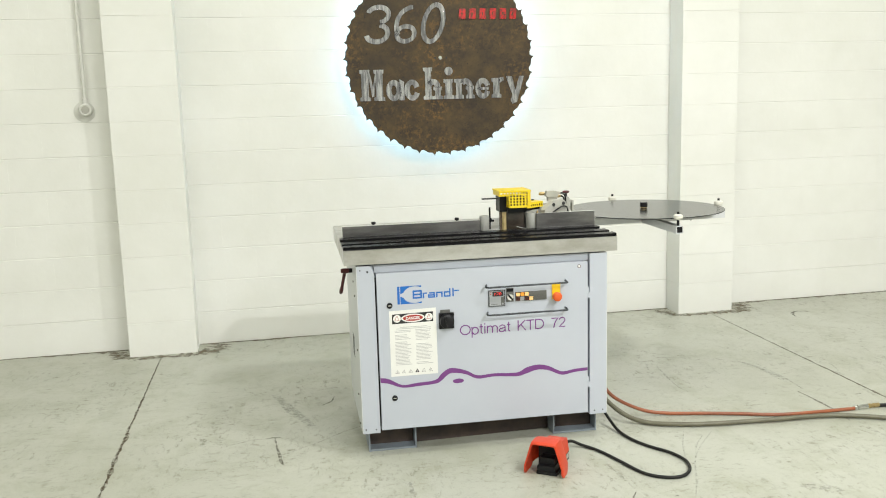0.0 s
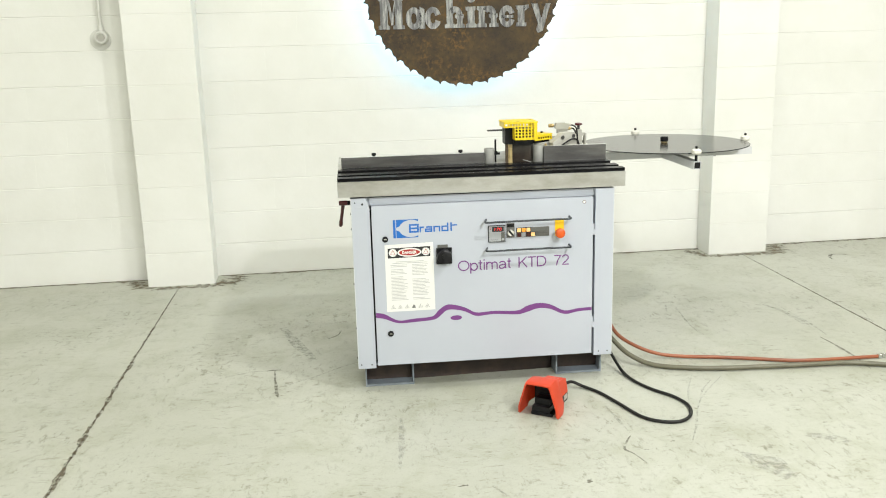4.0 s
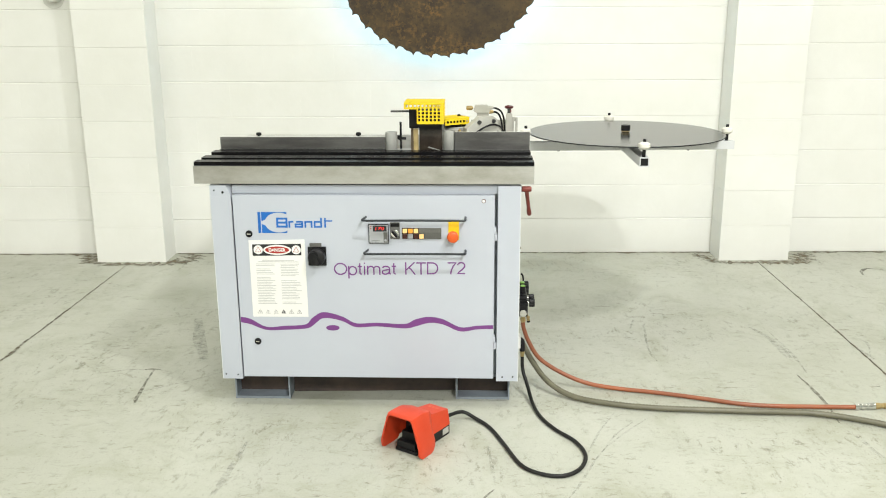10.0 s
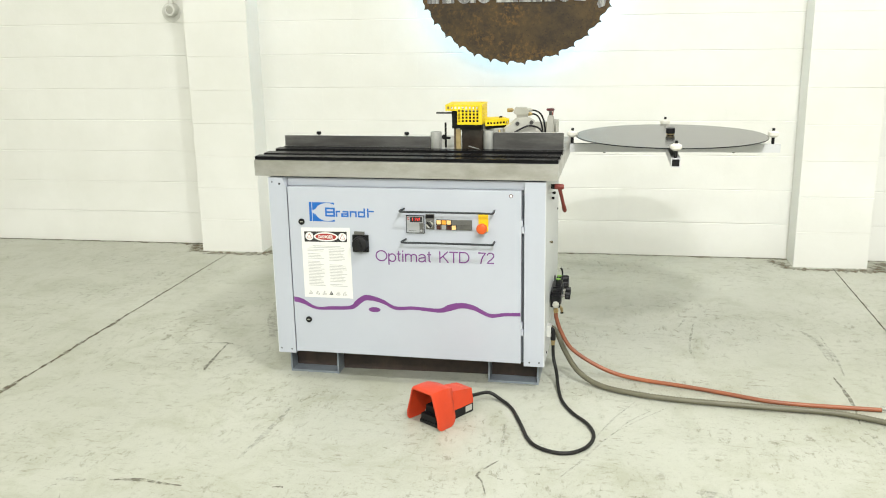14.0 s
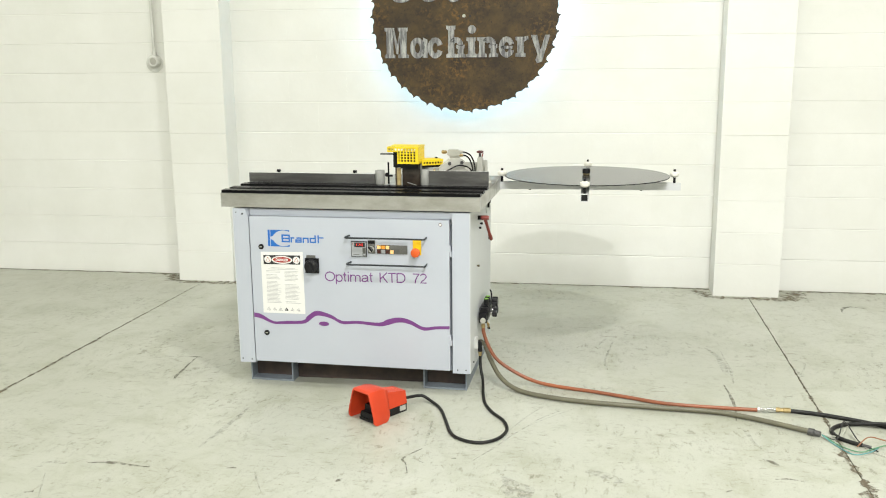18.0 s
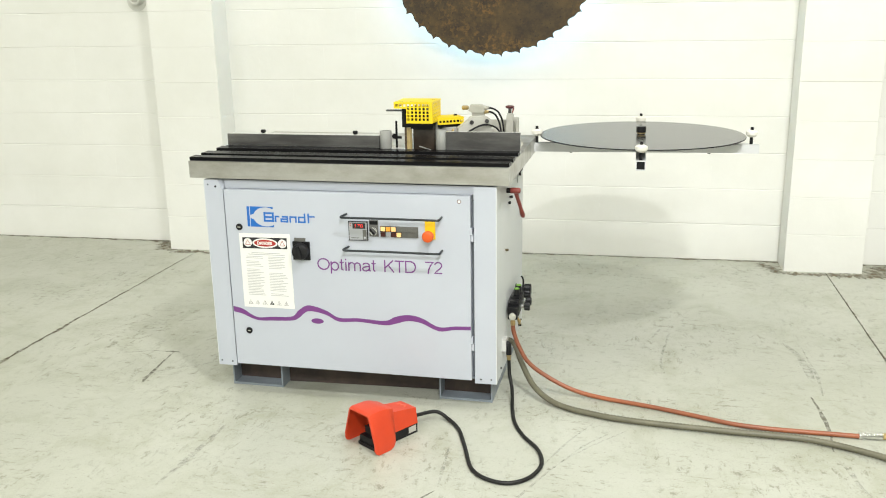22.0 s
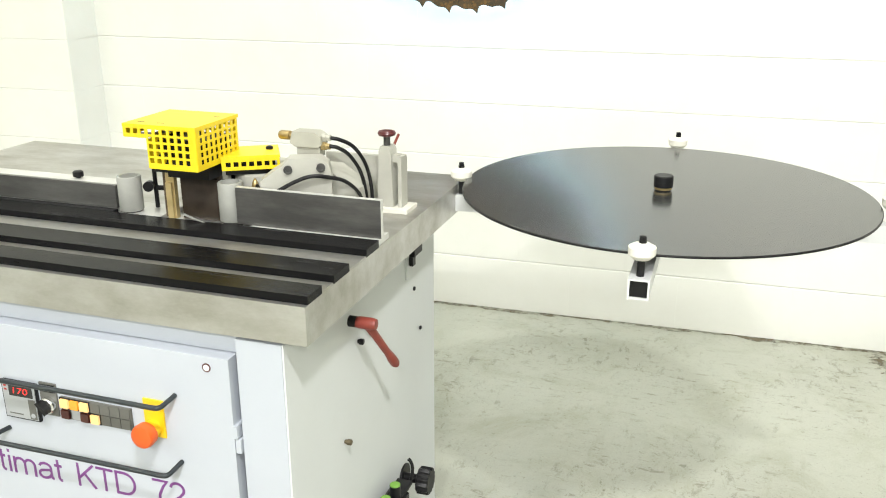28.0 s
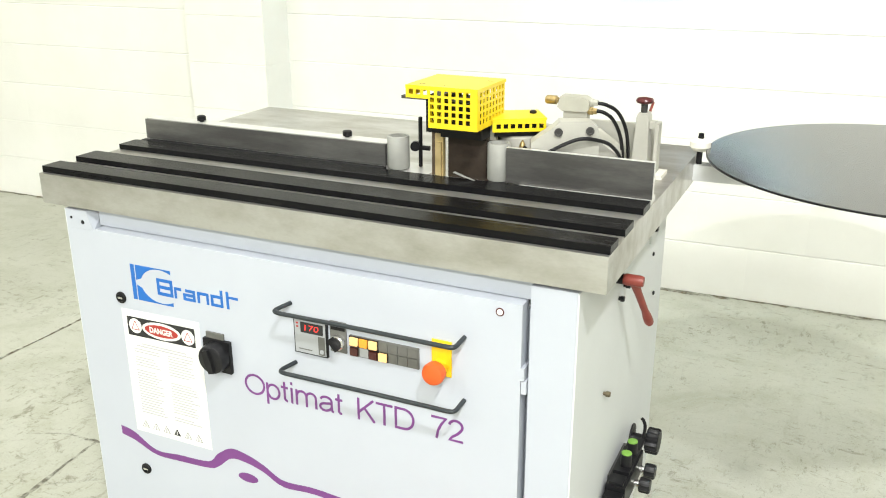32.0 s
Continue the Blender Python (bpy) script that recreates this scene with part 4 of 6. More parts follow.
# left side vents and fixings
for k in range(3):
    part("vent_slot", rbox(0.4142, 0.4156, 3.86 + k * 0.035, 3.872 + k * 0.035, 0.36, 0.46, 0.0004, 1), BLACKPLASTIC, machine)
for y, z in ((3.66, 0.12), (3.70, 0.68), (3.66, 0.45), (3.75, 0.735), (3.70, 0.24)):
    part("small_bolt", turned((0.4155, y, z), (-1, 0, 0), [(0, 0.0045), (0.003, 0.0045), (0.004, 0.003), (0.004, 0)], 10), BLACKPLASTIC, machine)

# ---- on the worktable: fences, rollers, glue head, guards
fence = part("fence", rbox(0.383, 1.008, 3.854, 3.862, 0.9166, 0.961, 0.0008, 1), FENCESTEEL, machine, "dark steel guide fence")
part("fence_body", rbox(0.383, 1.008, 3.8622, 3.897, 0.9025, 0.9615, 0.001), ALU, fence, "pale aluminium fence body")
part("fence_foot", rbox(0.381, 1.010, 3.838, 3.8535, 0.9025, 0.9160, 0.001), BLACKPLASTIC, fence)
for x in (0.525, 0.905):
    part("fence_knob", turned((x, 3.880, 0.9617), (0, 0, 1), [(0, 0.005), (0.003, 0.005), (0.003, 0.010), (0.012, 0.010), (0.014, 0.007), (0.014, 0)], 14), BLACKPLASTIC, fence)
fence2 = part("fence", rbox(1.271, 1.550, 3.848, 3.858, 0.9135, 0.981, 0.0008, 1), FENCESTEEL, machine, "dark steel outfeed fence")
# Thin pale strips draw the highlights along the fence's top and end.
part("edge_highlight", rbox(1.2712, 1.5498, 3.8482, 3.8578, 0.9811, 0.9818, 0.0002, 1), ALU, fence2, "pale strip drawing the highlight on the top edge")
part("edge_highlight", rbox(1.5501, 1.5508, 3.8482, 3.8578, 0.9137, 0.9816, 0.0002, 1), ALU, fence2)
part("fence_foot", rbox(1.30, 1.548, 3.838, 3.888, 0.9025, 0.9130, 0.001), ALU, fence2)
for x, z1 in ((1.031, 0.979), (1.249, 0.985)):
    rl = part("pressure_roller", turned((x, 3.868, 0.913), (0, 0, 1), [(0, 0.0215), (0.002, 0.0225), (z1 - 0.915, 0.0225), (z1 - 0.913, 0.0213), (z1 - 0.913, 0.0175), (z1 - 0.929, 0.0165), (z1 - 0.929, 0)], 28), ROLLER, machine, "grey pressure roller")
    part("roller_core", turned((x, 3.868, z1 - 0.0289), (0, 0, 1), [(0, 0.0155), (0.012, 0.0155), (0.012, 0.008), (0.022, 0.007), (0.022, 0)], 18), DARKSTEEL, rl)
    part("roller_axle", turned((x, 3.868, 0.9), (0, 0, 1), [(0, 0.018), (0.0128, 0.018)], 16), DARKSTEEL, rl)
part("roller_plate", rbox(1.02, 1.105, 3.85, 3.925, 0.9025, 0.9105, 0.001), ALU, machine)
part("height_rod", rod((1.064, 3.902, 0.9106), (1.064, 3.902, 1.013), 0.0042, 12, 0.001), BLACKPLASTIC, machine)
part("rod_clamp", rounded(lathe(turned((1.056, 3.896, 0.956), (0.4, -1, 0), [(0, 0.009), (0.016, 0.010), (0.016, 0)], 14), (1.064, 3.902, 0.950), (1, 0.2, -0.05), [(0, 0.005), (0.02, 0.005)], 10), 0.0008, 1), BLACKPLASTIC, machine)
part("glue_post", rounded(box(box(bmesh.new(), 1.115, 1.133, 3.864, 3.874, 0.9055, 0.992), 1.118, 1.130, 3.858, 3.8638, 0.9055, 0.975), 0.001, 1), PALEBRASS, machine, "pale brass glue application post")
part("glue_post_side", rbox(1.105, 1.1145, 3.870, 3.89, 0.9055, 1.0, 0.001), material("worn_brown_steel", (0.16, 0.12, 0.08), 0.5, 0.6, second=(0.08, 0.06, 0.045), scale=60), machine)
glue = part("glue_unit", rbox(1.136, 1.222, 3.880, 3.97, 0.9025, 0.990, 0.003), SMOKED, machine, "dark smoked glue unit")
part("glue_cover", rbox(1.139, 1.220, 3.8755, 3.8798, 0.912, 0.984, 0.002), SMOKED, glue)
part("motor_end", rbox(1.100, 1.1358, 3.855, 3.928, 0.995, 1.066, 0.002), BLACKPLASTIC, machine)
part("glue_motor", rbox(1.136, 1.222, 3.845, 3.925, 0.9905, 1.060, 0.003), BLACKPLASTIC, machine, "black motor block under the guard")
part("guide_bar", rbox(1.028, 1.100, 3.890, 3.906, 1.050, 1.056, 0.0025), DARKSTEEL, machine)
part("band_chip", extruded([(1.170, 0.9275), (1.175, 0.9300), (1.195, 0.9235), (1.217, 0.9170), (1.215, 0.9157), (1.193, 0.9205)], 3.826, 3.8272), ROLLER, machine)

GX0, GX1, GY0, GY1, GZ0, GZ1 = 1.1325, 1.232, 3.798, 3.938, 1.017, 1.095
H, ROWS = 0.0088, (0.010, 0.0128)
side_steps = (0.010, 0.0155, *ROWS)
guard = part("guard_cover", perforated(bmesh.new(), (GX0, GY0, GZ0), (GX1 - GX0 - 0.004, 0, 0), (0, 0, GZ1 - GZ0 - 0.004), 6, 5, 0, H, -0.002, (0.0035, 0.0146, *ROWS)), YELLOW, machine, "yellow perforated plastic guard")
part("guard_side", perforated(bmesh.new(), (GX1, GY0 + 0.004, GZ0), (0, GY1 - GY0 - 0.008, 0), (0, 0, GZ1 - GZ0 - 0.004), 8, 5, 0, H, -0.002, side_steps), YELLOW, guard)
part("guard_side", perforated(bmesh.new(), (GX0, GY1, GZ0), (0, -(GY1 - GY0 - 0.002), 0), (0, 0, GZ1 - GZ0 - 0.026), 8, 3, 0, H, -0.002, side_steps), YELLOW, guard)
part("guard_back", perforated(bmesh.new(), (GX1 - 0.004, GY1, GZ0), (-(GX1 - GX0 - 0.006), 0, 0), (0, 0, GZ1 - GZ0 - 0.004), 6, 5, 0, H, -0.002, (0.0085, 0.0142, *ROWS)), YELLOW, guard)
for ya, yb, c in ((GY0, GY0 + 0.004, GY0 + 0.004), (GY1 - 0.004, GY1, GY1 - 0.004)):
    bm = bmesh.new()
    out = [(GX1 - 0.004 + 0.004 * math.sin(radians(a)), c + (-1 if c < 3.85 else 1) * 0.004 * math.cos(radians(a))) for a in range(0, 91, 15)]
    inn = [(GX1 - 0.004 + 0.002 * math.sin(radians(a)), c + (-1 if c < 3.85 else 1) * 0.002 * math.cos(radians(a))) for a in range(0, 91, 15)]
    rows = [[bm.verts.new((x, y, z)) for x, y in line] for z in (GZ0, GZ1 - 0.004) for line in (out, inn)]
    for k in range(6):
        for p, q in ((0, 1), (1, 3), (3, 2), (2, 0)):
            bm.faces.new((rows[p][k], rows[p][k + 1], rows[q][k + 1], rows[q][k]))
    part("guard_corner", bm, YELLOW, guard)
part("guard_top", rbox(GX0 - 0.047, GX1 + 0.0008, GY0 - 0.0008, GY1 + 0.001, GZ1 - 0.0062, GZ1, 0.003, 3), YELLOW, guard)
part("guard_lip", perforated(bmesh.new(), (GX0 - 0.047, GY0 + 0.0002, GZ1 - 0.024), (0.0466, 0, 0), (0, 0, 0.0196), 3, 1, 0, H, -0.002, (0.0066, 0.0146, 0.0072, 0.01)), YELLOW, guard)
part("guard_lip_end", rbox(GX0 - 0.0472, GX0 - 0.0445, GY0 + 0.0024, GY1 - 0.02, GZ1 - 0.024, GZ1 - 0.0045, 0.0008, 1), YELLOW, guard)
part("guard_lug", rbox(GX1 - 0.012, GX1 + 0.002, GY1 - 0.05, GY1 - 0.04, GZ0 - 0.034, GZ0, 0.001), CREAM, guard)
for dx, dy in ((0.012, 0.018), (0.075, 0.10), (-0.03, 0.02)):
    part("top_slot", rbox(GX0 + dx, GX0 + dx + 0.014, GY0 + dy, GY0 + dy + 0.003, GZ1 - 0.001, GZ1 + 0.0003, 0.0002, 1), BLACKPLASTIC, guard)
# the low guard stands askew, across the trimming unit
LOW = pose(1.2345, 3.868, 0, 0, 0, 31)
guard2 = part("guard_cover", at(perforated(bmesh.new(), (0, 0, 1.003), (0.104, 0, 0), (0, 0, 0.0215), 7, 1, 0, H, -0.002, (0.0075, 0.0138, 0.0065, 0.01)), LOW), YELLOW, machine, "low yellow perforated plastic guard")
part("guard_top", at(rbox(-0.001, 0.105, -0.0008, 0.085, 1.0245, 1.0290, 0.0022, 3), LOW), YELLOW, guard2)
part("guard_side", at(perforated(bmesh.new(), (0.104, 0.0022, 1.003), (0, 0.081, 0), (0, 0, 0.0215), 5, 1, 0, H, -0.002, (0.008, 0.0145, 0.0065, 0.01)), LOW), YELLOW, guard2)
# Added black block standing for the shaded hollow behind the holes.
part("guard_shade_block", at(rbox(0.006, 0.096, 0.012, 0.080, 0.992, 1.0235, 0.002), LOW), BLACKPLASTIC, machine)
part("guard_screw", at(turned((0.088, 0.05, 1.029), (0, 0, 1), [(0, 0.007), (0.004, 0.007), (0.006, 0.004), (0.006, 0)], 12), LOW), BLACKPLASTIC, guard2)

# trimming unit and air valve
part("trim_bed", rounded(extruded([(1.262, 0.9025), (1.455, 0.9025), (1.452, 0.96), (1.40, 0.995), (1.262, 0.995)], 3.965, 4.03), 0.002), CASTGREY, machine, "pale grey cast trimming unit")
TRIM = pose(1.389, 3.890, 0.007, 0, 0, 22) @ pose(-1.379, -3.93, 0)
bracket = part("trim_bracket", at(rounded(extruded([(1.300, 0.905), (1.426, 0.905), (1.426, 0.998), (1.422, 1.016), (1.408, 1.026), (1.352, 1.026), (1.338, 1.012), (1.322, 1.002), (1.300, 0.985)], 3.93, 3.9645), 0.003), TRIM), CASTGREY, machine, "pale grey cast bracket")
for x, z in ((1.350, 1.006), (1.408, 1.009)):
    part("socket_bolt", at(turned((x, 3.93, z), (0, -1, 0), [(0, 0.008), (0.004, 0.008), (0.004, 0.0045), (0.001, 0.0045), (0.001, 0)], 14), TRIM), DARKSTEEL, bracket)
part("trim_barrel", at(turned((0.062, 0.046, 0.9025), (0, 0, 1), [(0, 0.041), (0.086, 0.041), (0.089, 0.038), (0.089, 0)], 32), LOW), CASTGREY, machine, "pale grey round trimming motor")
part("rear_plate", rbox(1.33, 1.50, 4.10, 4.11, 0.9025, 0.996, 0.002), CASTGREY, machine)
valve = part("air_valve", rounded(extruded([(1.340, 1.050), (1.350, 1.043), (1.396, 1.043), (1.402, 1.048), (1.402, 1.064), (1.390, 1.071), (1.346, 1.071)], 3.932, 3.962), 0.003), CREAM, machine, "beige-grey pneumatic valve")
part("valve_neck", rbox(1.352, 1.398, 3.936, 3.958, 1.0262, 1.0428, 0.002), CREAM, valve)
part("brass_muffler", turned((1.3385, 3.947, 1.060), (-1, 0, 0), [(0, 0.0055), (0.004, 0.0055), (0.004, 0.0085), (0.022, 0.0085), (0.026, 0.006), (0.026, 0)], 14), BRASS, valve)
for z, dy in ((1.060, 0.006), (1.045, 0.010)):
    part("valve_fitting", turned((1.3995, 3.953 - dy, z), (1, 0, 0), [(0, 0.008), (0.008, 0.008), (0.009, 0.0065), (0.016, 0.006)], 6), BRASS if z < 1.055 else CREAM, valve)
part("hose_fitting", turned((1.288, 3.890, 0.9025), (0, 0, 1), [(0, 0.0055), (0.06, 0.0055), (0.072, 0.007), (0.080, 0.005), (0.088, 0)], 12), BRASS, machine)
part("air_line", sweep([(1.412, 3.947, 1.060), (1.430, 3.955, 1.056), (1.448, 3.974, 1.040), (1.459, 4.000, 1.003), (1.462, 4.018, 0.955), (1.462, 4.022, 0.9025)], 0.0036, 10), BLACKPLASTIC, machine, "thin black air line")
part("air_line", sweep([(1.414, 3.943, 1.046), (1.428, 3.950, 1.042), (1.441, 3.968, 1.026), (1.450, 3.995, 0.990), (1.453, 4.012, 0.945), (1.453, 4.016, 0.9025)], 0.0036, 10), BLACKPLASTIC, machine, "thin black air line")
part("air_line", sweep([(1.292, 3.888, 0.976), (1.315, 3.868, 0.970), (1.345, 3.858, 0.976), (1.378, 3.868, 0.994), (1.405, 3.880, 1.004), (1.430, 3.900, 1.000), (1.448, 3.936, 0.984), (1.460, 3.970, 0.950), (1.461, 3.984, 0.9025)], 0.0036, 10), BLACKPLASTIC, machine, "thin black air line")
post = part("setting_post", rounded(extruded([(1.463, 0.9106), (1.496, 0.9106), (1.492, 1.020), (1.488, 1.028), (1.471, 1.028), (1.468, 1.020)], 4.043, 4.075), 0.003), CASTGREY, machine, "pale grey cast setting post")
part("post_base", rbox(1.459, 1.528, 4.030, 4.088, 0.9023, 0.9104, 0.002), WHITEPLASTIC, post)
part("post_stem", rod((1.479, 4.059, 1.028), (1.479, 4.059, 1.046), 0.0065, 12), DARKSTEEL, post)
part("setting_knob", turned((1.479, 4.059, 1.0445), (0, 0, 1), [(0, 0.008), (0.003, 0.016), (0.007, 0.0178), (0.011, 0.0155), (0.013, 0.008), (0.0135, 0)], 24), MAROON, post, "dark maroon turning knob")
part("lock_pin", rod((1.486, 4.066, 1.018), (1.487, 4.100, 1.041), 0.0027, 10), LEVERRED, post, "dull red locking pin")
part("post_arm", rounded(box(box(bmesh.new(), 1.4935, 1.505, 4.049, 4.069, 0.998, 1.012), 1.5055, 1.513, 4.045, 4.073, 0.9106, 1.010), 0.002), CASTGREY, post)

# ---------------------------------------------------------------- coil disc beside the table
reel = thing("coil_turntable", (1.97, 4.33, 0.86), "dark round edging coil disc on aluminium tube arms beside the worktable", "turntable")
REEL = pose(1.979, 4.305, 0, 0, 0, 3.0)
WHITETUBE = material("pale_grey_tube", (0.66, 0.67, 0.68), 0.4, 0.2, second=(0.6, 0.61, 0.62), scale=12)


def square_tube(x0, x1, half, z0, z1, wall=0.003):
    bm = bmesh.new()
    box(bm, x0, x1, -half, half, z0, z0 + wall)
    box(bm, x0, x1, -half, half, z1 - wall, z1)
    box(bm, x0, x1, -half, -half + wall, z0 + wall, z1 - wall)
    box(bm, x0, x1, half - wall, half, z0 + wall, z1 - wall)
    return bm


TZ0, TZ1, TOP = 0.846, 0.881, 0.9185
LONG = pose(1.979, 4.305, 0, 0, 0, 0.7)
arm = part("cross_arm", at(square_tube(-0.455, 0.460, 0.0175, TZ0, TZ1), REEL), WHITETUBE, reel, "pale grey square tube arm")
for xa, xb in ((-0.430, -0.018), (0.018, 0.460)):
    part("long_arm", at(at(square_tube(xa, xb, 0.0175, TZ0, TZ1), pose(0, 0, 0, 0, 0, 90)), LONG), WHITETUBE, reel, "pale grey square tube arm with an open end")
# Black plate near the open end, painting the shade inside the tube.
part("arm_end_shade", at(at(box(bmesh.new(), -0.425, -0.423, -0.0144, 0.0144, TZ0 + 0.0032, TZ1 - 0.0032), pose(0, 0, 0, 0, 0, 90)), LONG), BLACKPLASTIC, reel)
part("hub_bearing", at(turned((0, 0, TZ1 + 0.0002), (0, 0, 1), [(0, 0.03), (0.0326, 0.03), (0.0326, 0)], 24), REEL), DARKSTEEL, reel)
part("disc_rim", at(turned((0, 0, TOP - 0.008), (0, 0, 1), [(0.0040, 0.4044), (0.0040, 0.4062), (0.0068, 0.4062), (0.0076, 0.4054), (0.0078, 0.4047)], 128), REEL), BLACKPLASTIC, reel, "black ground edge of the disc")
part("coil_disc", at(turned((0, 0, TOP - 0.008), (0, 0, 1), [(0.0036, 0), (0.0036, 0.4045), (0.008, 0.4045), (0.008, 0)], 128), REEL), DISC, reel, "glossy dark round disc")
part("hub", at(turned((0, 0, TOP), (0, 0, 1), [(0, 0.015), (0.008, 0.015), (0.008, 0.0195), (0.029, 0.0195), (0.031, 0.0175), (0.031, 0)], 28), REEL), BLACKPLASTIC, reel, "black hub knob")
part("hub_ring", at(turned((0, 0, TOP + 0.003), (0, 0, 1), [(0, 0.0175), (0.004, 0.0175)], 24), REEL), BRASS, reel)
for a, r in ((180, 0.421), (0, 0.430), (270, 0.410), (90, 0.447)):
    px, py = r * math.cos(radians(a)), r * math.sin(radians(a))
    frame_of = LONG if a in (90, 270) else REEL
    pin = part("guide_pin", at(rod((px, py, TZ1), (px, py, 0.942), 0.0065, 12), frame_of), BLACKPLASTIC, reel, "black pin carrying a white roller")
    part("guide_roller", at(turned((px, py, 0.909), (0, 0, 1), [(0, 0.008), (0.002, 0.015), (0.010, 0.0225), (0.022, 0.0225), (0.028, 0.012), (0.029, 0.0066)], 24), frame_of), WHITEPLASTIC, pin, "white plastic guide roller")
    part("pin_nut", at(turned((px, py, 0.9422), (0, 0, 1), [(0, 0.0062), (0.006, 0.0062), (0.007, 0.0045), (0.007, 0)], 6), frame_of), BLACKPLASTIC, pin)
for x in (-0.28, 0.27):
    part("arm_screw", at(turned((x, 0, TZ0), (0, 0, -1), [(0, 0.006), (0.005, 0.006), (0.006, 0.004), (0.006, 0)], 8), REEL), DARKSTEEL, reel)

# ---------------------------------------------------------------- foot pedal
pedal = thing("foot_pedal", (1.18, 3.27, 0), "orange plastic hooded foot pedal with a black base on concrete", "foot switch")
PED = pose(1.104, 3.193, 0, 0, 0, -33)       # x across the opening, y towards the cable


def hood(wall):
    """The open front hood: an arch narrowing upwards, swept back and blended into the rear box."""
    rows = ((0.0, 0.080, 0.053, 0.135, 0.016), (0.004, 0.082, 0.0535, 0.138, 0.007), (0.014, 0.083, 0.054, 0.140, 0.0), (0.065, 0.082, 0.053, 0.139, 0.0),
            (0.082, 0.079, 0.052, 0.136, 0.004), (0.092, 0.077, 0.050, 0.132, 0.018), (0.112, 0.052, 0.044, 0.125, 0.040))
    bm, rings = bmesh.new(), []
    for y, wb, wt, h, lift in rows:
        o, i = [], []
        for x, z in ((-wb, lift), (-wb, 0.03 + lift * 0.4), (-wt - 0.001, h - 0.010), (-wt + 0.003, h - 0.002), (-wt + 0.010, h), (wt - 0.010, h), (wt - 0.003, h - 0.002), (wt + 0.001, h - 0.010), (wb, 0.03 + lift * 0.4), (wb, lift)):
            o.append(bm.verts.new((x, y, z)))
            i.append(bm.verts.new((x - math.copysign(wall, x), y, max(z - wall, lift) if z > 0.05 else z)))
        rings.append((o, i))
    for (o1, i1), (o2, i2) in zip(rings, rings[1:]):
        for k in range(len(o1) - 1):
            bm.faces.new((o1[k], o1[k + 1], o2[k + 1], o2[k]))
            bm.faces.new((i1[k], i2[k], i2[k + 1], i1[k + 1]))
        for k in (0, -1):
            bm.faces.new((o1[k], o2[k], i2[k], i1[k]))
    for (o, i) in (rings[0], rings[-1]):
        for k in range(len(o) - 1):
            bm.faces.new((o[k], i[k], i[k + 1], o[k + 1]))
    return bm


part("hood", at(hood(0.005), PED), ORANGE, pedal, "orange open-fronted hood")
rear = rounded(box(bmesh.new(), -0.047, 0.047, 0.100, 0.221, 0.034, 0.110), 0.010, 3)
for v in rear.verts:
    if v.co.z > 0.06:
        v.co.z -= max(0, v.co.y - 0.115) * 0.20
        v.co.x *= 0.82
part("rear_housing", at(rear, PED), ORANGE, pedal, "orange rear housing")
part("base", at(rbox(-0.047, 0.047, 0.095, 0.219, 0.0, 0.0337, 0.003), PED), BLACKPLASTIC, pedal, "black base of the pedal")
part("base_label", at(rbox(0.0472, 0.0478, 0.178, 0.212, 0.008, 0.030, 0.0002, 1), PED), CASTGREY, pedal)
part("treadle", at(rounded(extruded([(-0.034, 0.012), (0.042, 0.012), (0.040, 0.034), (-0.032, 0.034)], 0.026, 0.094), 0.004), PED), BLACKPLASTIC, pedal, "black treadle inside the hood")
part("treadle_arm", at(rbox(-0.026, 0.034, 0.045, 0.0950, 0.0345, 0.062, 0.006), PED), BLACKPLASTIC, pedal)
part("hood_back", at(rbox(-0.048, 0.048, 0.0955, 0.0992, 0.012, 0.118, 0.001, 1), PED), BLACKPLASTIC, pedal, "black inner back of the hood")
part("hood_floor", at(rbox(-0.034, 0.052, 0.020, 0.0945, 0.0, 0.0115, 0.002), PED), BLACKPLASTIC, pedal)
for k in range(3):
    part("top_marking", at(rbox(-0.022 + k * 0.015, -0.012 + k * 0.015, 0.186, 0.197, 0.088, 0.0958, 0.0003, 1), PED), material("pale_worn_print", (0.60, 0.12, 0.07), 0.5), pedal)
part("cable_gland", at(turned((0.0, 0.221, 0.040), (0, 1, 0), [(0, 0.010), (0.014, 0.009), (0.016, 0.007)], 14), PED), BLACKPLASTIC, pedal)
g = PED @ Vector((0, 0.235, 0.040))
part("pedal_cable", sweep([g, PED @ Vector((0.006, 0.262, 0.036)), (1.305, 3.458, 0.030), (1.352, 3.445, 0.012), (1.404, 3.379, 0.0075), (1.450, 3.258, 0.0075), (1.498, 3.123, 0.0075), (1.557, 3.066, 0.0075), (1.629, 3.054, 0.0075), (1.688, 3.101, 0.0075), (1.715, 3.190, 0.0075), (1.691, 3.286, 0.0075), (1.631, 3.374, 0.0075),
                           (1.588, 3.468, 0.0075), (1.565, 3.57, 0.012), (1.549, 3.665, 0.045), (SX + 0.026, 3.706, 0.09), (SX + 0.023, 3.71, 0.146)], 0.0067, 12, 8), RUBBER, pedal, "black rubber pedal cable lying on the floor")

# ---------------------------------------------------------------- hose, conduit and cables
hose = thing("air_hose", (2.2, 3.6, 0), "brick-orange rubber air hose with a quick coupling on the floor", "hose")
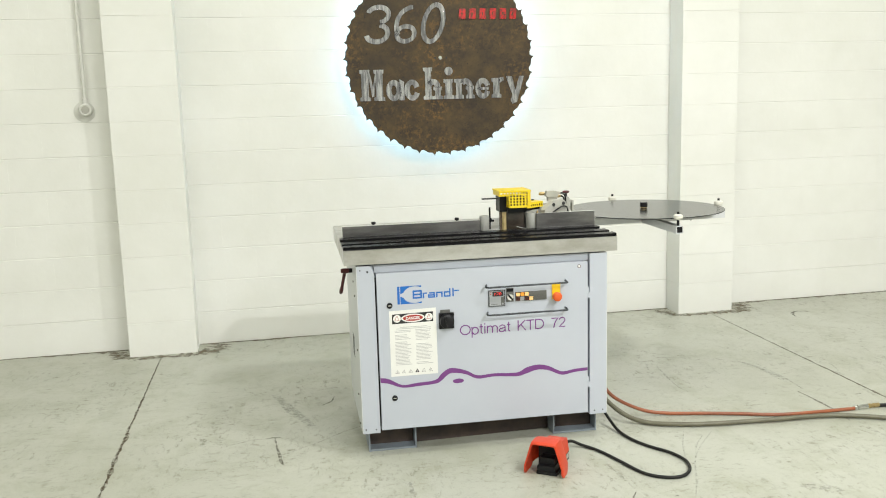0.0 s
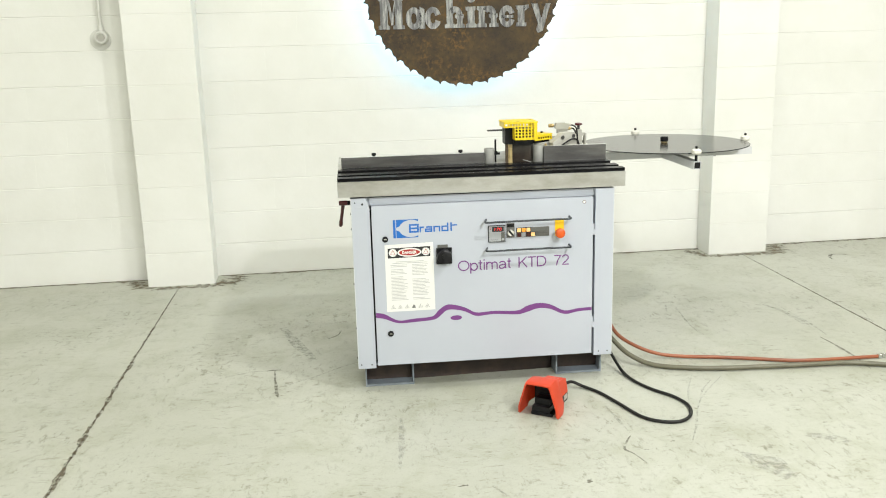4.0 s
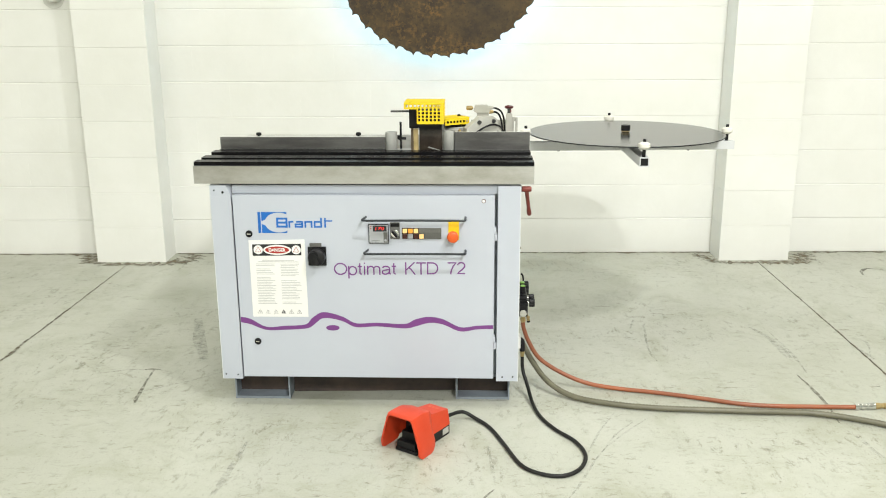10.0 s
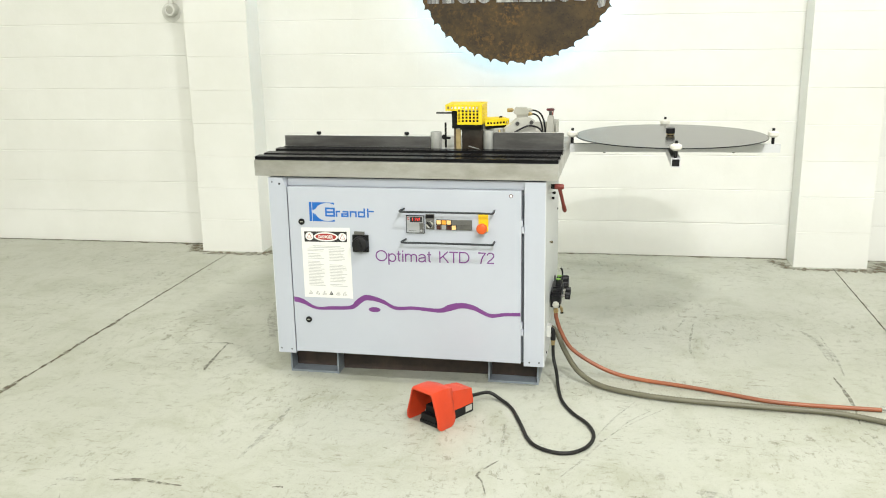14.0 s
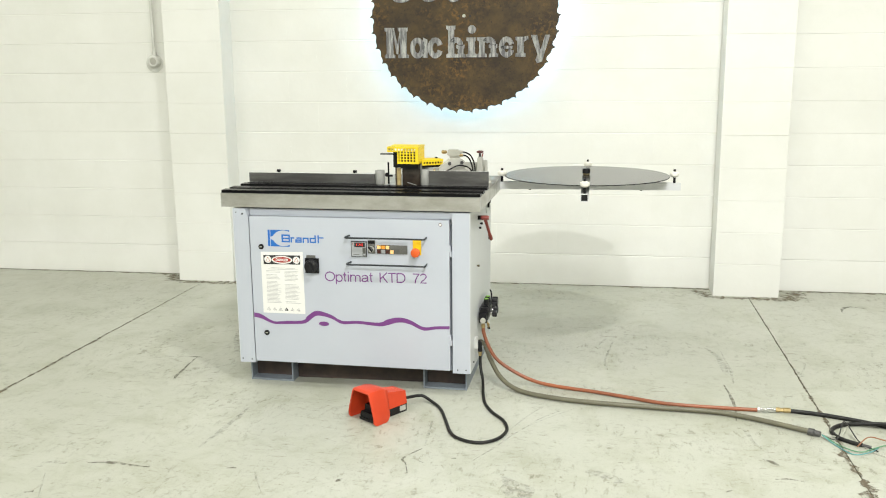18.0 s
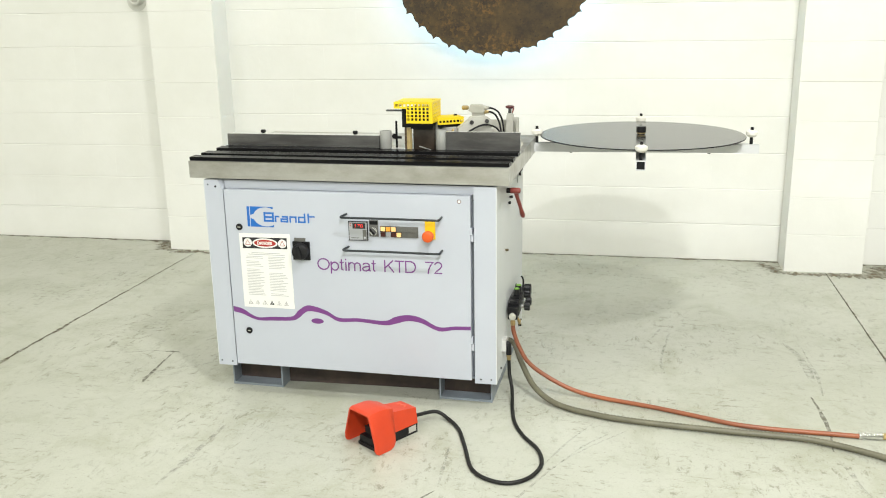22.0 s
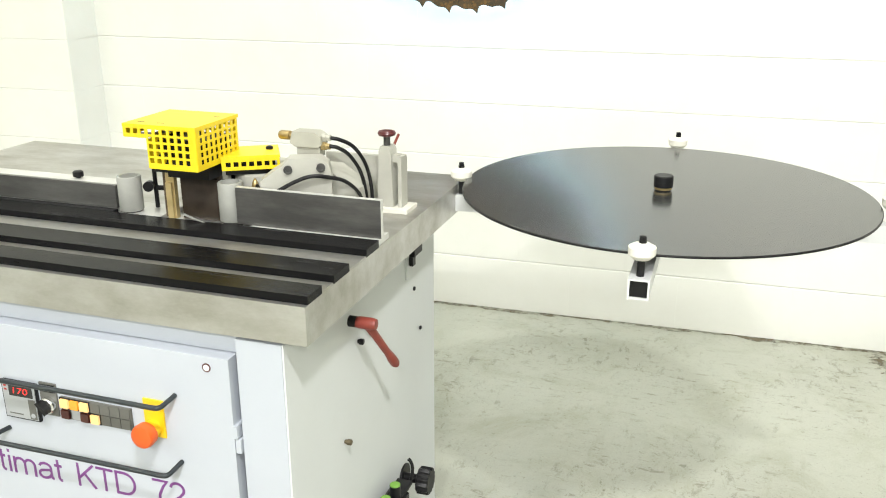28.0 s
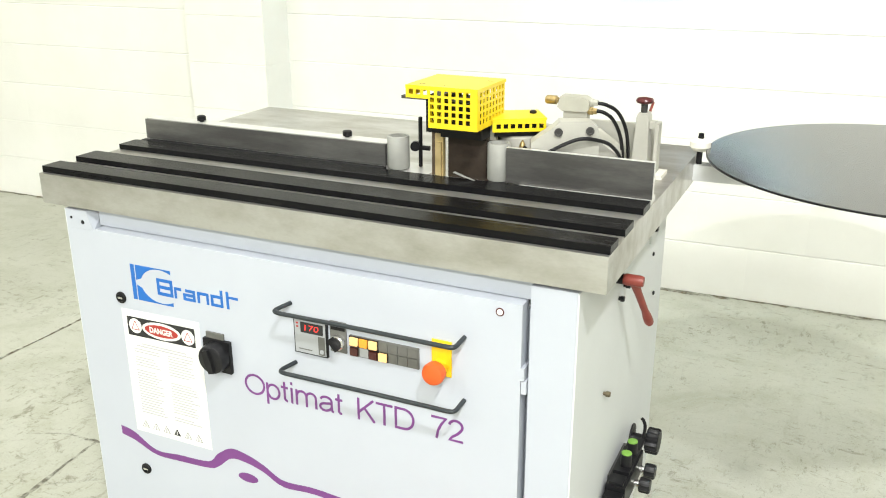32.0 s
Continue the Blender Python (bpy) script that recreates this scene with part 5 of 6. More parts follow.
part("orange_hose", sweep([(SX + 0.027, 3.783, 0.256), (SX + 0.031, 3.781, 0.230), (SX + 0.050, 3.774, 0.18), (1.60, 3.762, 0.115), (1.68, 3.755, 0.062), (1.775, 3.742, 0.025), (1.88, 3.722, 0.012), (2.05, 3.682, 0.011), (2.20, 3.636, 0.011), (2.333, 3.592, 0.011), (2.45, 3.577, 0.011), (2.573, 3.578, 0.0095), (2.752, 3.578, 0.0095)], 0.0083, 14, 8), HOSE, hose, "brick-orange hose")
part("hose_clamp", rounded(turned((2.740, 3.578, 0.0115), (1, 0.05, 0), [(0, 0.0125), (0.012, 0.0125), (0.012, 0.0115)], 16), 0.0005, 1), CHROME, hose)
part("coupling", turned((2.753, 3.578, 0.0125), (1, 0.12, 0), [(0, 0.008), (0.008, 0.008), (0.008, 0.0115), (0.024, 0.0115), (0.026, 0.0095), (0.034, 0.0095), (0.036, 0.0125), (0.062, 0.0125), (0.064, 0.010)], 16), CHROME, hose, "bright steel quick coupling")
part("coupling_nut", turned((2.817, 3.5855, 0.0125), (1, 0.05, 0), [(0, 0.0115), (0.016, 0.0115), (0.018, 0.009), (0.030, 0.009), (0.032, 0.0115), (0.060, 0.011)], 8), BRASS, hose, "brass hose nut")
part("black_hose", sweep([(2.874, 3.588, 0.010), (2.93, 3.580, 0.010), (3.030, 3.556, 0.010), (3.195, 3.488, 0.010), (3.40, 3.36, 0.012), (3.62, 3.24, 0.012), (3.95, 3.18, 0.012), (4.6, 3.3, 0.012), (5.6, 3.5, 0.012)], 0.0088, 12), RUBBER, hose, "black rubber supply hose")
flex = thing("flexible_conduit", (2.2, 3.55, 0), "grey-green ribbed flexible conduit with loose wires at its end", "conduit")
part("conduit_hose", sweep([(SX - 0.01, 3.86, 0.17), (SX + 0.025, 3.845, 0.155), (1.57, 3.785, 0.10), (1.63, 3.70, 0.045), (1.72, 3.632, 0.015), (1.86, 3.572, 0.014), (2.03, 3.541, 0.014), (2.328, 3.524, 0.014), (2.52, 3.518, 0.014), (2.62, 3.500, 0.014), (2.74, 3.452, 0.014), (2.909, 3.363, 0.014)], 0.0098, 10, 8, ribs=0.0020, rib_length=0.012), CONDUIT, flex, "ribbed grey-green conduit")
part("end_fitting", turned((2.905, 3.364, 0.014), (0.86, -0.45, 0), [(0, 0.015), (0.022, 0.015), (0.024, 0.012), (0.046, 0.011)], 14), DARKSTEEL, flex)
WIRES = (("green_wire", (0.10, 0.25, 0.14), [(2.95, 3.342, 0.014), (3.00, 3.26, 0.006), (3.06, 3.21, 0.006), (3.12, 3.24, 0.012), (3.18, 3.29, 0.006), (3.24, 3.27, 0.006)]),
         ("white_wire", (0.42, 0.42, 0.36), [(2.95, 3.340, 0.014), (3.02, 3.34, 0.012), (3.06, 3.40, 0.03), (3.075, 3.33, 0.012), (3.10, 3.24, 0.004), (3.16, 3.17, 0.004)]),
         ("black_wire", (0.02, 0.02, 0.02), [(2.95, 3.338, 0.014), (3.00, 3.31, 0.01), (3.045, 3.40, 0.05), (3.08, 3.30, 0.01), (3.13, 3.23, 0.004)]),
         ("teal_wire", (0.10, 0.28, 0.28), [(2.95, 3.336, 0.014), (2.985, 3.27, 0.004), (3.03, 3.19, 0.004), (3.09, 3.20, 0.01), (3.14, 3.26, 0.006)]),
         ("brown_wire", (0.28, 0.12, 0.06), [(3.06, 3.25, 0.010), (3.11, 3.30, 0.03), (3.17, 3.33, 0.012), (3.23, 3.30, 0.004)]))
for name, colour, pts in WIRES:
    part(name, sweep(pts, 0.0024, 6, 7), material(name, colour, 0.45), flex)
cable = thing("power_cable", (3.05, 3.38, 0), "thick black cable end looped on the floor", "cable")
part("cable_loop", sweep([(3.70, 3.27, 0.026), (3.40, 3.405, 0.026), (3.235, 3.462, 0.024), (3.12, 3.482, 0.011), (3.045, 3.462, 0.0085), (3.000, 3.400, 0.0085), (3.010, 3.335, 0.0085), (3.050, 3.292, 0.0085), (3.085, 3.270, 0.0085)], 0.0082, 12), RUBBER, cable, "black cable sheath")
part("stripped_end", rod((3.083, 3.271, 0.0085), (3.112, 3.255, 0.008), 0.006, 10), DARKSTEEL, cable)

# ---------------------------------------------------------------- sign on the wall
sign = thing("saw_blade_sign", (1.145, 5.65, 1.77), "rusted backlit saw blade sign with bright shapes on a block wall", "sign")
sign_x, sign_z, SR = 1.145, 1.770, 0.601
SF = -0.098                       # its face in front of the wall
teeth, outline = 38, []
for i in range(teeth):
    a = math.tau * i / teeth
    for f, r in ((0.0, SR + 0.017), (0.035, SR + 0.005), (0.08, SR - 0.005), (0.18, SR - 0.0095), (0.28, SR - 0.010), (0.38, SR - 0.006), (0.48, SR - 0.001), (0.58, SR + 0.0015), (0.68, SR + 0.001), (0.76, SR + 0.0005), (0.86, SR + 0.003), (0.94, SR + 0.0095)):
        t = a + f * math.tau / teeth
        outline.append((sign_x + r * math.cos(t), sign_z + r * math.sin(t)))
bm = bmesh.new()
ring_a = [bm.verts.new((x, SF, z)) for x, z in outline]
ring_b = [bm.verts.new((x, SF + 0.005, z)) for x, z in outline]
ca, cb = bm.verts.new((sign_x, SF, sign_z)), bm.verts.new((sign_x, SF + 0.005, sign_z))
for i in range(len(outline)):
    j = (i + 1) % len(outline)
    bm.faces.new((ring_a[i], ring_a[j], ca))
    bm.faces.new((ring_b[j], ring_b[i], cb))
    bm.faces.new((ring_a[i], ring_b[i], ring_b[j], ring_a[j]))
in_wall(part("blade", bm, RUST, sign, "brown rusted round saw blade with teeth", smooth=False))
in_wall(part("centre_bolt", turned((sign_x, SF, sign_z), (0, -1, 0), [(0, 0.013), (0.006, 0.013), (0.009, 0.009), (0.009, 0)], 6), CHROME, sign))
for dx in (-0.032, 0.04):
    in_wall(part("pin_hole", turned((sign_x + dx, SF - 0.0008, sign_z), (0, -1, 0), [(0, 0.007), (0.0004, 0.007), (0.0004, 0)], 12), PRINTBLACK, sign))
for a in (45, 135, 225, 315):
    x, z = sign_x + 0.33 * math.cos(radians(a)), sign_z + 0.33 * math.sin(radians(a))
    in_wall(part("spacer", rod((x, SF + 0.005, z), (x, 0.008, z), 0.012, 10), DARKSTEEL, sign))
bm, rings = bmesh.new(), []
for i in range(96):
    a = math.tau * i / 96
    rings.append([bm.verts.new((sign_x + r * math.cos(a), y, sign_z + r * math.sin(a))) for r, y in ((0.530, -0.050), (0.545, -0.050), (0.545, -0.038), (0.530, -0.038))])
for p, q in zip(rings, rings[1:] + rings[:1]):
    for k in range(4):
        bm.faces.new((p[k], p[(k + 1) % 4], q[(k + 1) % 4], q[k]))
in_wall(part("backlight", bm, LED, sign, "cool white light strip behind the blade"))


LIFT = (-0.013, -0.019)


def sign_shape(outline, mat, name="lettering_shape"):
    outline = [(x + LIFT[0], z + LIFT[1]) for x, z in outline]
    in_wall(part(name, rounded(extruded(outline, SF - 0.007, SF - 0.0005), 0.0045), mat, sign))


def oval_ring(x, z, rx, rz, w, lean, a0, a1, mat):
    x, z = x + LIFT[0], z + LIFT[1]
    ts = [radians(a0 + (a1 - a0) * i / 26) for i in range(27)]
    def row(f):
        return [(x + (rx - f) * math.cos(t) + lean * (rz - f) * math.sin(t), z + (rz - f) * math.sin(t)) for t in ts]
    in_wall(part("lettering_shape", rounded(band(row(0), row(w), SF - 0.007, SF - 0.0005), 0.0045, 1), mat, sign))


# large bright shapes above the centre: plain rings and arcs
oval_ring(0.772, 2.056, 0.080, 0.062, 0.030, 0.15, -75, 165, POLISHED)
oval_ring(0.760, 1.944, 0.082, 0.066, 0.030, 0.15, -165, 80, POLISHED)
oval_ring(0.940, 1.940, 0.070, 0.060, 0.028, 0.15, 0, 360, POLISHED)
oval_ring(0.985, 1.995, 0.115, 0.122, 0.028, 0.15, 95, 215, POLISHED)
oval_ring(1.118, 2.003, 0.076, 0.128, 0.030, 0.22, 0, 360, POLISHED)
# a row of small red bars
for i in range(6):
    x = 1.283 + i * 0.0665
    sign_shape([(x, 2.026), (x + 0.044, 2.026), (x + 0.046, 2.090), (x + 0.006, 2.092)], GLOSSRED)
    in_wall(part("lettering_gap", extruded([(x + 0.008, 2.028), (x + 0.012, 2.028), (x + 0.013, 2.048), (x + 0.004, 2.049)], SF - 0.0078, SF - 0.0073), RUST, sign, smooth=False))


def slab_stem(x, w, h, base=0.0, serif=0.012):
    """A bright stem with flared feet."""
    x, w, z = x - 0.006, w + 0.012, 1.530 + base
    sign_shape([(x - serif, z), (x + w + serif, z), (x + w + serif, z + 0.02), (x + w, z + 0.026), (x + w, z + h - 0.026), (x + w + serif * 0.6, z + h - 0.02), (x + w + serif * 0.6, z + h), (x - serif, z + h), (x - serif, z + h - 0.02), (x, z + h - 0.026), (x, z + 0.026), (x - serif, z + 0.02)], POLISHED)


# wide bright row under the centre: stems, bowls and links
slab_stem(0.655, 0.034, 0.192)
slab_stem(0.744, 0.034, 0.192)
sign_shape([(0.691, 1.70), (0.705, 1.70), (0.7215, 1.62), (0.738, 1.70), (0.7395, 1.70), (0.728, 1.555), (0.715, 1.555)], POLISHED)
LIFT = (-0.027, -0.019)
for x in (0.868, 0.985, 1.446):
    oval_ring(x, 1.592, 0.050, 0.066, 0.034, 0.0, 20 if x > 0.95 else 0, 340 if x > 0.95 else 360, POLISHED)
for x in (1.121, 1.332):
    oval_ring(x, 1.608, 0.046, 0.050, 0.036, 0.0, -8, 150, POLISHED)
sign_shape([(0.90, 1.53), (0.936, 1.53), (0.934, 1.645), (0.905, 1.66)], POLISHED)
slab_stem(1.075, 0.028, 0.200)
slab_stem(1.139, 0.024, 0.080)
slab_stem(1.205, 0.032, 0.125)
in_wall(part("lettering_shape", turned((1.196, SF - 0.0005, 1.686), (0, -1, 0), [(0, 0.028), (0.0055, 0.027), (0.0055, 0)], 16), POLISHED, sign))
slab_stem(1.275, 0.026, 0.125)
slab_stem(1.350, 0.024, 0.080)
sign_shape([(1.408, 1.582), (1.486, 1.582), (1.486, 1.600), (1.408, 1.600)], POLISHED)
slab_stem(1.520, 0.030, 0.125)
sign_shape([(1.552, 1.62), (1.585, 1.64), (1.582, 1.662), (1.552, 1.655)], POLISHED)
sign_shape([(1.600, 1.665), (1.640, 1.665), (1.662, 1.575), (1.690, 1.665), (1.722, 1.665), (1.672, 1.50), (1.640, 1.488), (1.630, 1.512), (1.642, 1.545)], POLISHED)

# ---------------------------------------------------------------- round wall box with conduit
wbox = thing("wall_conduit_box", (-1.005, 5.70, 1.515), "round white painted electrical box and conduit on a block wall", "electrical box")
bx, bz = -1.018, 1.506
in_wall(part("box_plate", turned((bx - 0.014, 0.001, bz - 0.012), (0, -1, 0), [(0, 0.062), (0.004, 0.061), (0.006, 0.056), (0.006, 0)], 28), WALLBOX, wbox, "thin round painted back plate"))
in_wall(part("box_body", turned((bx, -0.005, bz), (0, -1, 0), [(0, 0.040), (0.040, 0.039), (0.050, 0.035), (0.053, 0.029), (0.050, 0.024), (0.046, 0.024), (0.046, 0)], 28), WALLBOX, wbox, "round white box body"))
in_wall(part("box_face", turned((bx, -0.0512, bz), (0, -1, 0), [(0, 0.023), (0.003, 0.022), (0.004, 0.014), (0.002, 0.012), (0.002, 0)], 24), CASTGREY, wbox, "grey round socket face"))
in_wall(part("box_neck", rod((bx, -0.028, bz + 0.036), (bx, -0.028, bz + 0.066), 0.016, 14), WALLBOX, wbox))
in_wall(part("wall_conduit", rod((bx, -0.028, bz + 0.06), (bx - 0.012, -0.028, HALL), 0.0108, 12), WALLBOX, wbox, "thin white painted conduit"))
for z in (3.2, 4.6):
    in_wall(part("conduit_clip", rbox(bx - 0.034, bx + 0.014, -0.042, -0.0005, z, z + 0.018, 0.002), WALLBOX, wbox))

# ---------------------------------------------------------------- marks and dirt on the floor
def decal(name, points, widths, mat, label, z=0.0012, steps=6, rough=0.6):
    """A flat uneven strip lying on the floor along a line."""
    line = smooth_line([(x, y, z) for x, y in points], steps)
    bm, rows = bmesh.new(), []
    r2 = random.Random(len(points) * 7 + int(points[0][0] * 100))
    wear = [[r2.random() for _ in range(len(line) + 3)] for _ in range(2)]
    wear = [[(w[i] + w[i + 1] + w[i + 2]) / 3 for i in range(len(line))] for w in wear]
    for i, p in enumerate(line):
        d = (line[min(i + 1, len(line) - 1)] - line[max(i - 1, 0)])
        side = Vector((-d.y, d.x, 0)).normalized()
        f = i / (len(line) - 1) * (len(widths) - 1)
        k = min(int(f), len(widths) - 2)
        w = (widths[k] + (widths[k + 1] - widths[k]) * (f - k)) / 2
        w0, w1 = (w * max(0.08, 1 + rough * 2 * (k[i] - 0.5)) for k in wear)
        rows.append((bm.verts.new(p + side * w0), bm.verts.new(p - side * w1)))
    for p, q in zip(rows, rows[1:]):
        bm.faces.new((p[0], p[1], q[1], q[0]))
    ob = part(name, bm, mat, None, smooth=False)
    return tagged(ob, label, "floor mark", kind="stuff")


decal("floor_scuff", [(0.072, 3.56), (0.06, 3.62), (0.047, 3.74), (0.040, 3.82), (0.034, 3.88)], [0.010, 0.016, 0.009, 0.010], SCUFF, "dark scuff mark on the concrete floor")
decal("floor_scuff", [(-0.005, 3.880), (0.025, 3.886), (0.06, 3.886)], [0.008, 0.012, 0.008], SCUFF, "dark scuff mark on the concrete floor")


def floor_mark(paint, widths, *points):
    name, label = {SCUFF: ("floor_scuff", "dark scuff mark on the concrete floor"), TYRE: ("floor_smear", "faint grey rubbed mark on the concrete floor")}[paint]
    return decal(name, points, widths, paint, label)


# before the machine's left end
floor_mark(TYRE, (0.010, 0.020, 0.014), (0.017, 2.614), (0.059, 2.626), (0.114, 2.625))
floor_mark(SCUFF, (0.007, 0.012, 0.020, 0.012, 0.006), (0.192, 2.639), (0.242, 2.652), (0.298, 2.656), (0.372, 2.649), (0.442, 2.646))
floor_mark(TYRE, (0.006, 0.010), (0.003, 2.553), (0.020, 2.572), (0.038, 2.588))
floor_mark(SCUFF, (0.008, 0.012), (0.105, 2.383), (0.120, 2.392), (0.135, 2.397))
floor_mark(TYRE, (0.004, 0.007, 0.004), (0.086, 2.533), (0.130, 2.45), (0.177, 2.361))
floor_mark(TYRE, (0.010, 0.022, 0.012), (0.544, 2.843), (0.563, 3.026), (0.573, 3.267))
floor_mark(TYRE, (0.004, 0.008, 0.004), (0.843, 2.676), (0.879, 2.613), (0.93, 2.524))
floor_mark(SCUFF, (0.006, 0.009), (0.73, 2.686), (0.748, 2.690), (0.765, 2.692))
floor_mark(SCUFF, (0.007, 0.017, 0.006), (1.163, 2.647), (1.172, 2.661), (1.181, 2.673))
floor_mark(TYRE, (0.012, 0.022), (-1.152, 5.381), (-1.12, 5.396), (-1.089, 5.408))
# round the pedal
decal("floor_crack", [(1.412, 2.978), (1.382, 2.931), (1.356, 2.871), (1.378, 2.83), (1.40, 2.757)], [0.005, 0.008, 0.009, 0.007, 0.004], SCUFF, "thin dark crack in the concrete floor")
floor_mark(TYRE, (0.006, 0.010, 0.005), (1.416, 3.0), (1.405, 3.121), (1.396, 3.256))
floor_mark(SCUFF, (0.007, 0.008), (1.424, 2.857), (1.433, 2.857), (1.442, 2.855))
floor_mark(SCUFF, (0.006, 0.007), (1.538, 2.906), (1.547, 2.908), (1.555, 2.909))
floor_mark(TYRE, (0.004, 0.008, 0.004), (1.716, 3.185), (1.776, 3.351), (1.862, 3.535))
floor_mark(TYRE, (0.004, 0.007, 0.004), (1.776, 3.23), (1.835, 3.348), (1.912, 3.45))
floor_mark(TYRE, (0.008, 0.014), (2.12, 2.801), (2.15, 2.808), (2.179, 2.811))
floor_mark(SCUFF, (0.005, 0.008), (2.524, 2.796), (2.535, 2.806), (2.547, 2.813))
floor_mark(SCUFF, (0.007, 0.007), (2.16, 2.972), (2.167, 2.973), (2.174, 2.974))
# under and behind the coil disc
floor_mark(TYRE, (0.006, 0.012, 0.014, 0.006), (2.137, 4.487), (2.117, 4.336), (2.096, 4.148), (2.11, 4.022))
floor_mark(TYRE, (0.006, 0.011), (2.058, 4.404), (2.078, 4.47), (2.098, 4.533))
floor_mark(TYRE, (0.010, 0.034, 0.026), (2.615, 4.445), (2.666, 4.259), (2.669, 4.071))
floor_mark(SCUFF, (0.006, 0.013, 0.013, 0.006), (2.641, 3.893), (2.653, 3.742), (2.656, 3.613), (2.642, 3.464))
floor_mark(TYRE, (0.006, 0.014, 0.014, 0.006), (2.646, 3.405), (2.667, 3.333), (2.682, 3.241), (2.711, 3.156))
floor_mark(TYRE, (0.006, 0.014, 0.006), (2.682, 4.408), (2.695, 4.117), (2.686, 3.916))
floor_mark(SCUFF, (0.008, 0.022, 0.010), (2.69, 3.091), (2.718, 3.076), (2.742, 3.042))
floor_mark(SCUFF, (0.005, 0.010, 0.006), (2.708, 2.929), (2.759, 2.937), (2.808, 2.923))
floor_mark(TYRE, (0.006, 0.012, 0.010, 0.005), (3.006, 4.314), (3.058, 4.305), (3.057, 4.218), (2.99, 4.028))
floor_mark(TYRE, (0.010, 0.012), (3.0, 4.192), (3.010, 4.13), (3.017, 4.064))
floor_mark(SCUFF, (0.010, 0.020, 0.020, 0.010), (3.475, 5.289), (3.50, 5.37), (3.553, 5.418), (3.633, 5.391))
floor_mark(SCUFF, (0.007, 0.010), (3.405, 4.275), (3.415, 4.273), (3.426, 4.27))
floor_mark(SCUFF, (0.006, 0.009), (2.887, 3.781), (2.904, 3.784), (2.921, 3.786))
for kind, widths, points in (
        (0, (0.03, 0.10, 0.05), ((1.76, 2.79), (1.80, 2.70), (1.84, 2.58))), (0, (0.006, 0.009, 0.007), ((1.972, 3.486), (1.82, 3.30), (1.741, 3.162), (1.68, 3.02), (1.621, 2.902))),
        (0, (0.02, 0.045, 0.02), ((2.03, 2.885), (2.10, 2.86), (2.17, 2.825))),
        (0, (0.006, 0.008, 0.006), ((-0.181, 3.831), (-0.084, 3.876), (0.0, 3.884))),
        (0, (0.007, 0.009, 0.007), ((0.069, 3.671), (0.219, 3.774), (0.325, 3.868), (0.43, 3.939))), (1, (0.006, 0.011, 0.005), ((0.264, 4.281), (0.31, 4.33), (0.333, 4.407))),
        (0, (0.03, 0.06, 0.04), ((0.022, 4.506), (0.122, 4.232), (0.213, 3.993)))):
    floor_mark((TYRE, SCUFF)[kind], widths, *points)
decal("joint_dirt", [(3.007, 3.32), (3.004, 3.18), (3.012, 3.0), (3.010, 2.86), (3.016, 2.6)], [0.010, 0.034, 0.018, 0.044, 0.022], DIRT, "dark crumbled dirt along a floor joint", steps=16, rough=1.7)
decal("joint_dirt", [(2.982, 5.36), (2.992, 4.6), (3.0, 3.9), (3.006, 3.35)], [0.005, 0.007, 0.010, 0.016], DIRT, "dark dirt along a floor joint", steps=30, rough=1.4)
decal("joint_dirt", [(-0.667, 5.3), (-0.656, 4.4), (-0.645, 3.5), (-0.634, 2.6), (-0.620, 1.5)], [0.006, 0.010, 0.018, 0.016, 0.014], DIRT, "dark dirt along a floor joint", steps=36, rough=1.5)


def wall_dirt(points, widths, label):
    return decal("wall_base_dirt", points, widths, WALLDIRT, label, 0.0016, 30, 1.3)


WB = lambda x, d: tuple((WALL @ Vector((x, -d, 0)))[:2])
wall_dirt([WB(x, 0.008) for x in (-2.9, -2.2, -1.6, -0.9)], [0.02, 0.03, 0.03, 0.06], "dark dirt line along the foot of the wall")
wall_dirt([WB(x, 0.008) for x in (-0.45, 0.3, 1.2, 2.0, 2.76)], [0.05, 0.028, 0.034, 0.026, 0.06], "dark dirt line along the foot of the wall")
wall_dirt([WB(x, 0.010) for x in (3.2, 3.9, 4.6, 5.4)], [0.06, 0.040, 0.030, 0.026], "dark dirt line along the foot of the wall")
for x0 in (-0.868, 2.756):
    wall_dirt([WB(x0 - 0.10, 0.03), WB(x0 - 0.06, 0.14), WB(x0 + 0.02, 0.23), WB(x0 + 0.2, 0.235), WB(x0 + 0.40, 0.23), WB(x0 + 0.50, 0.15), WB(x0 + 0.56, 0.04)], [0.05, 0.09, 0.06, 0.05, 0.08, 0.12, 0.08], "brown dirt and crumbled mortar round a pilaster foot")

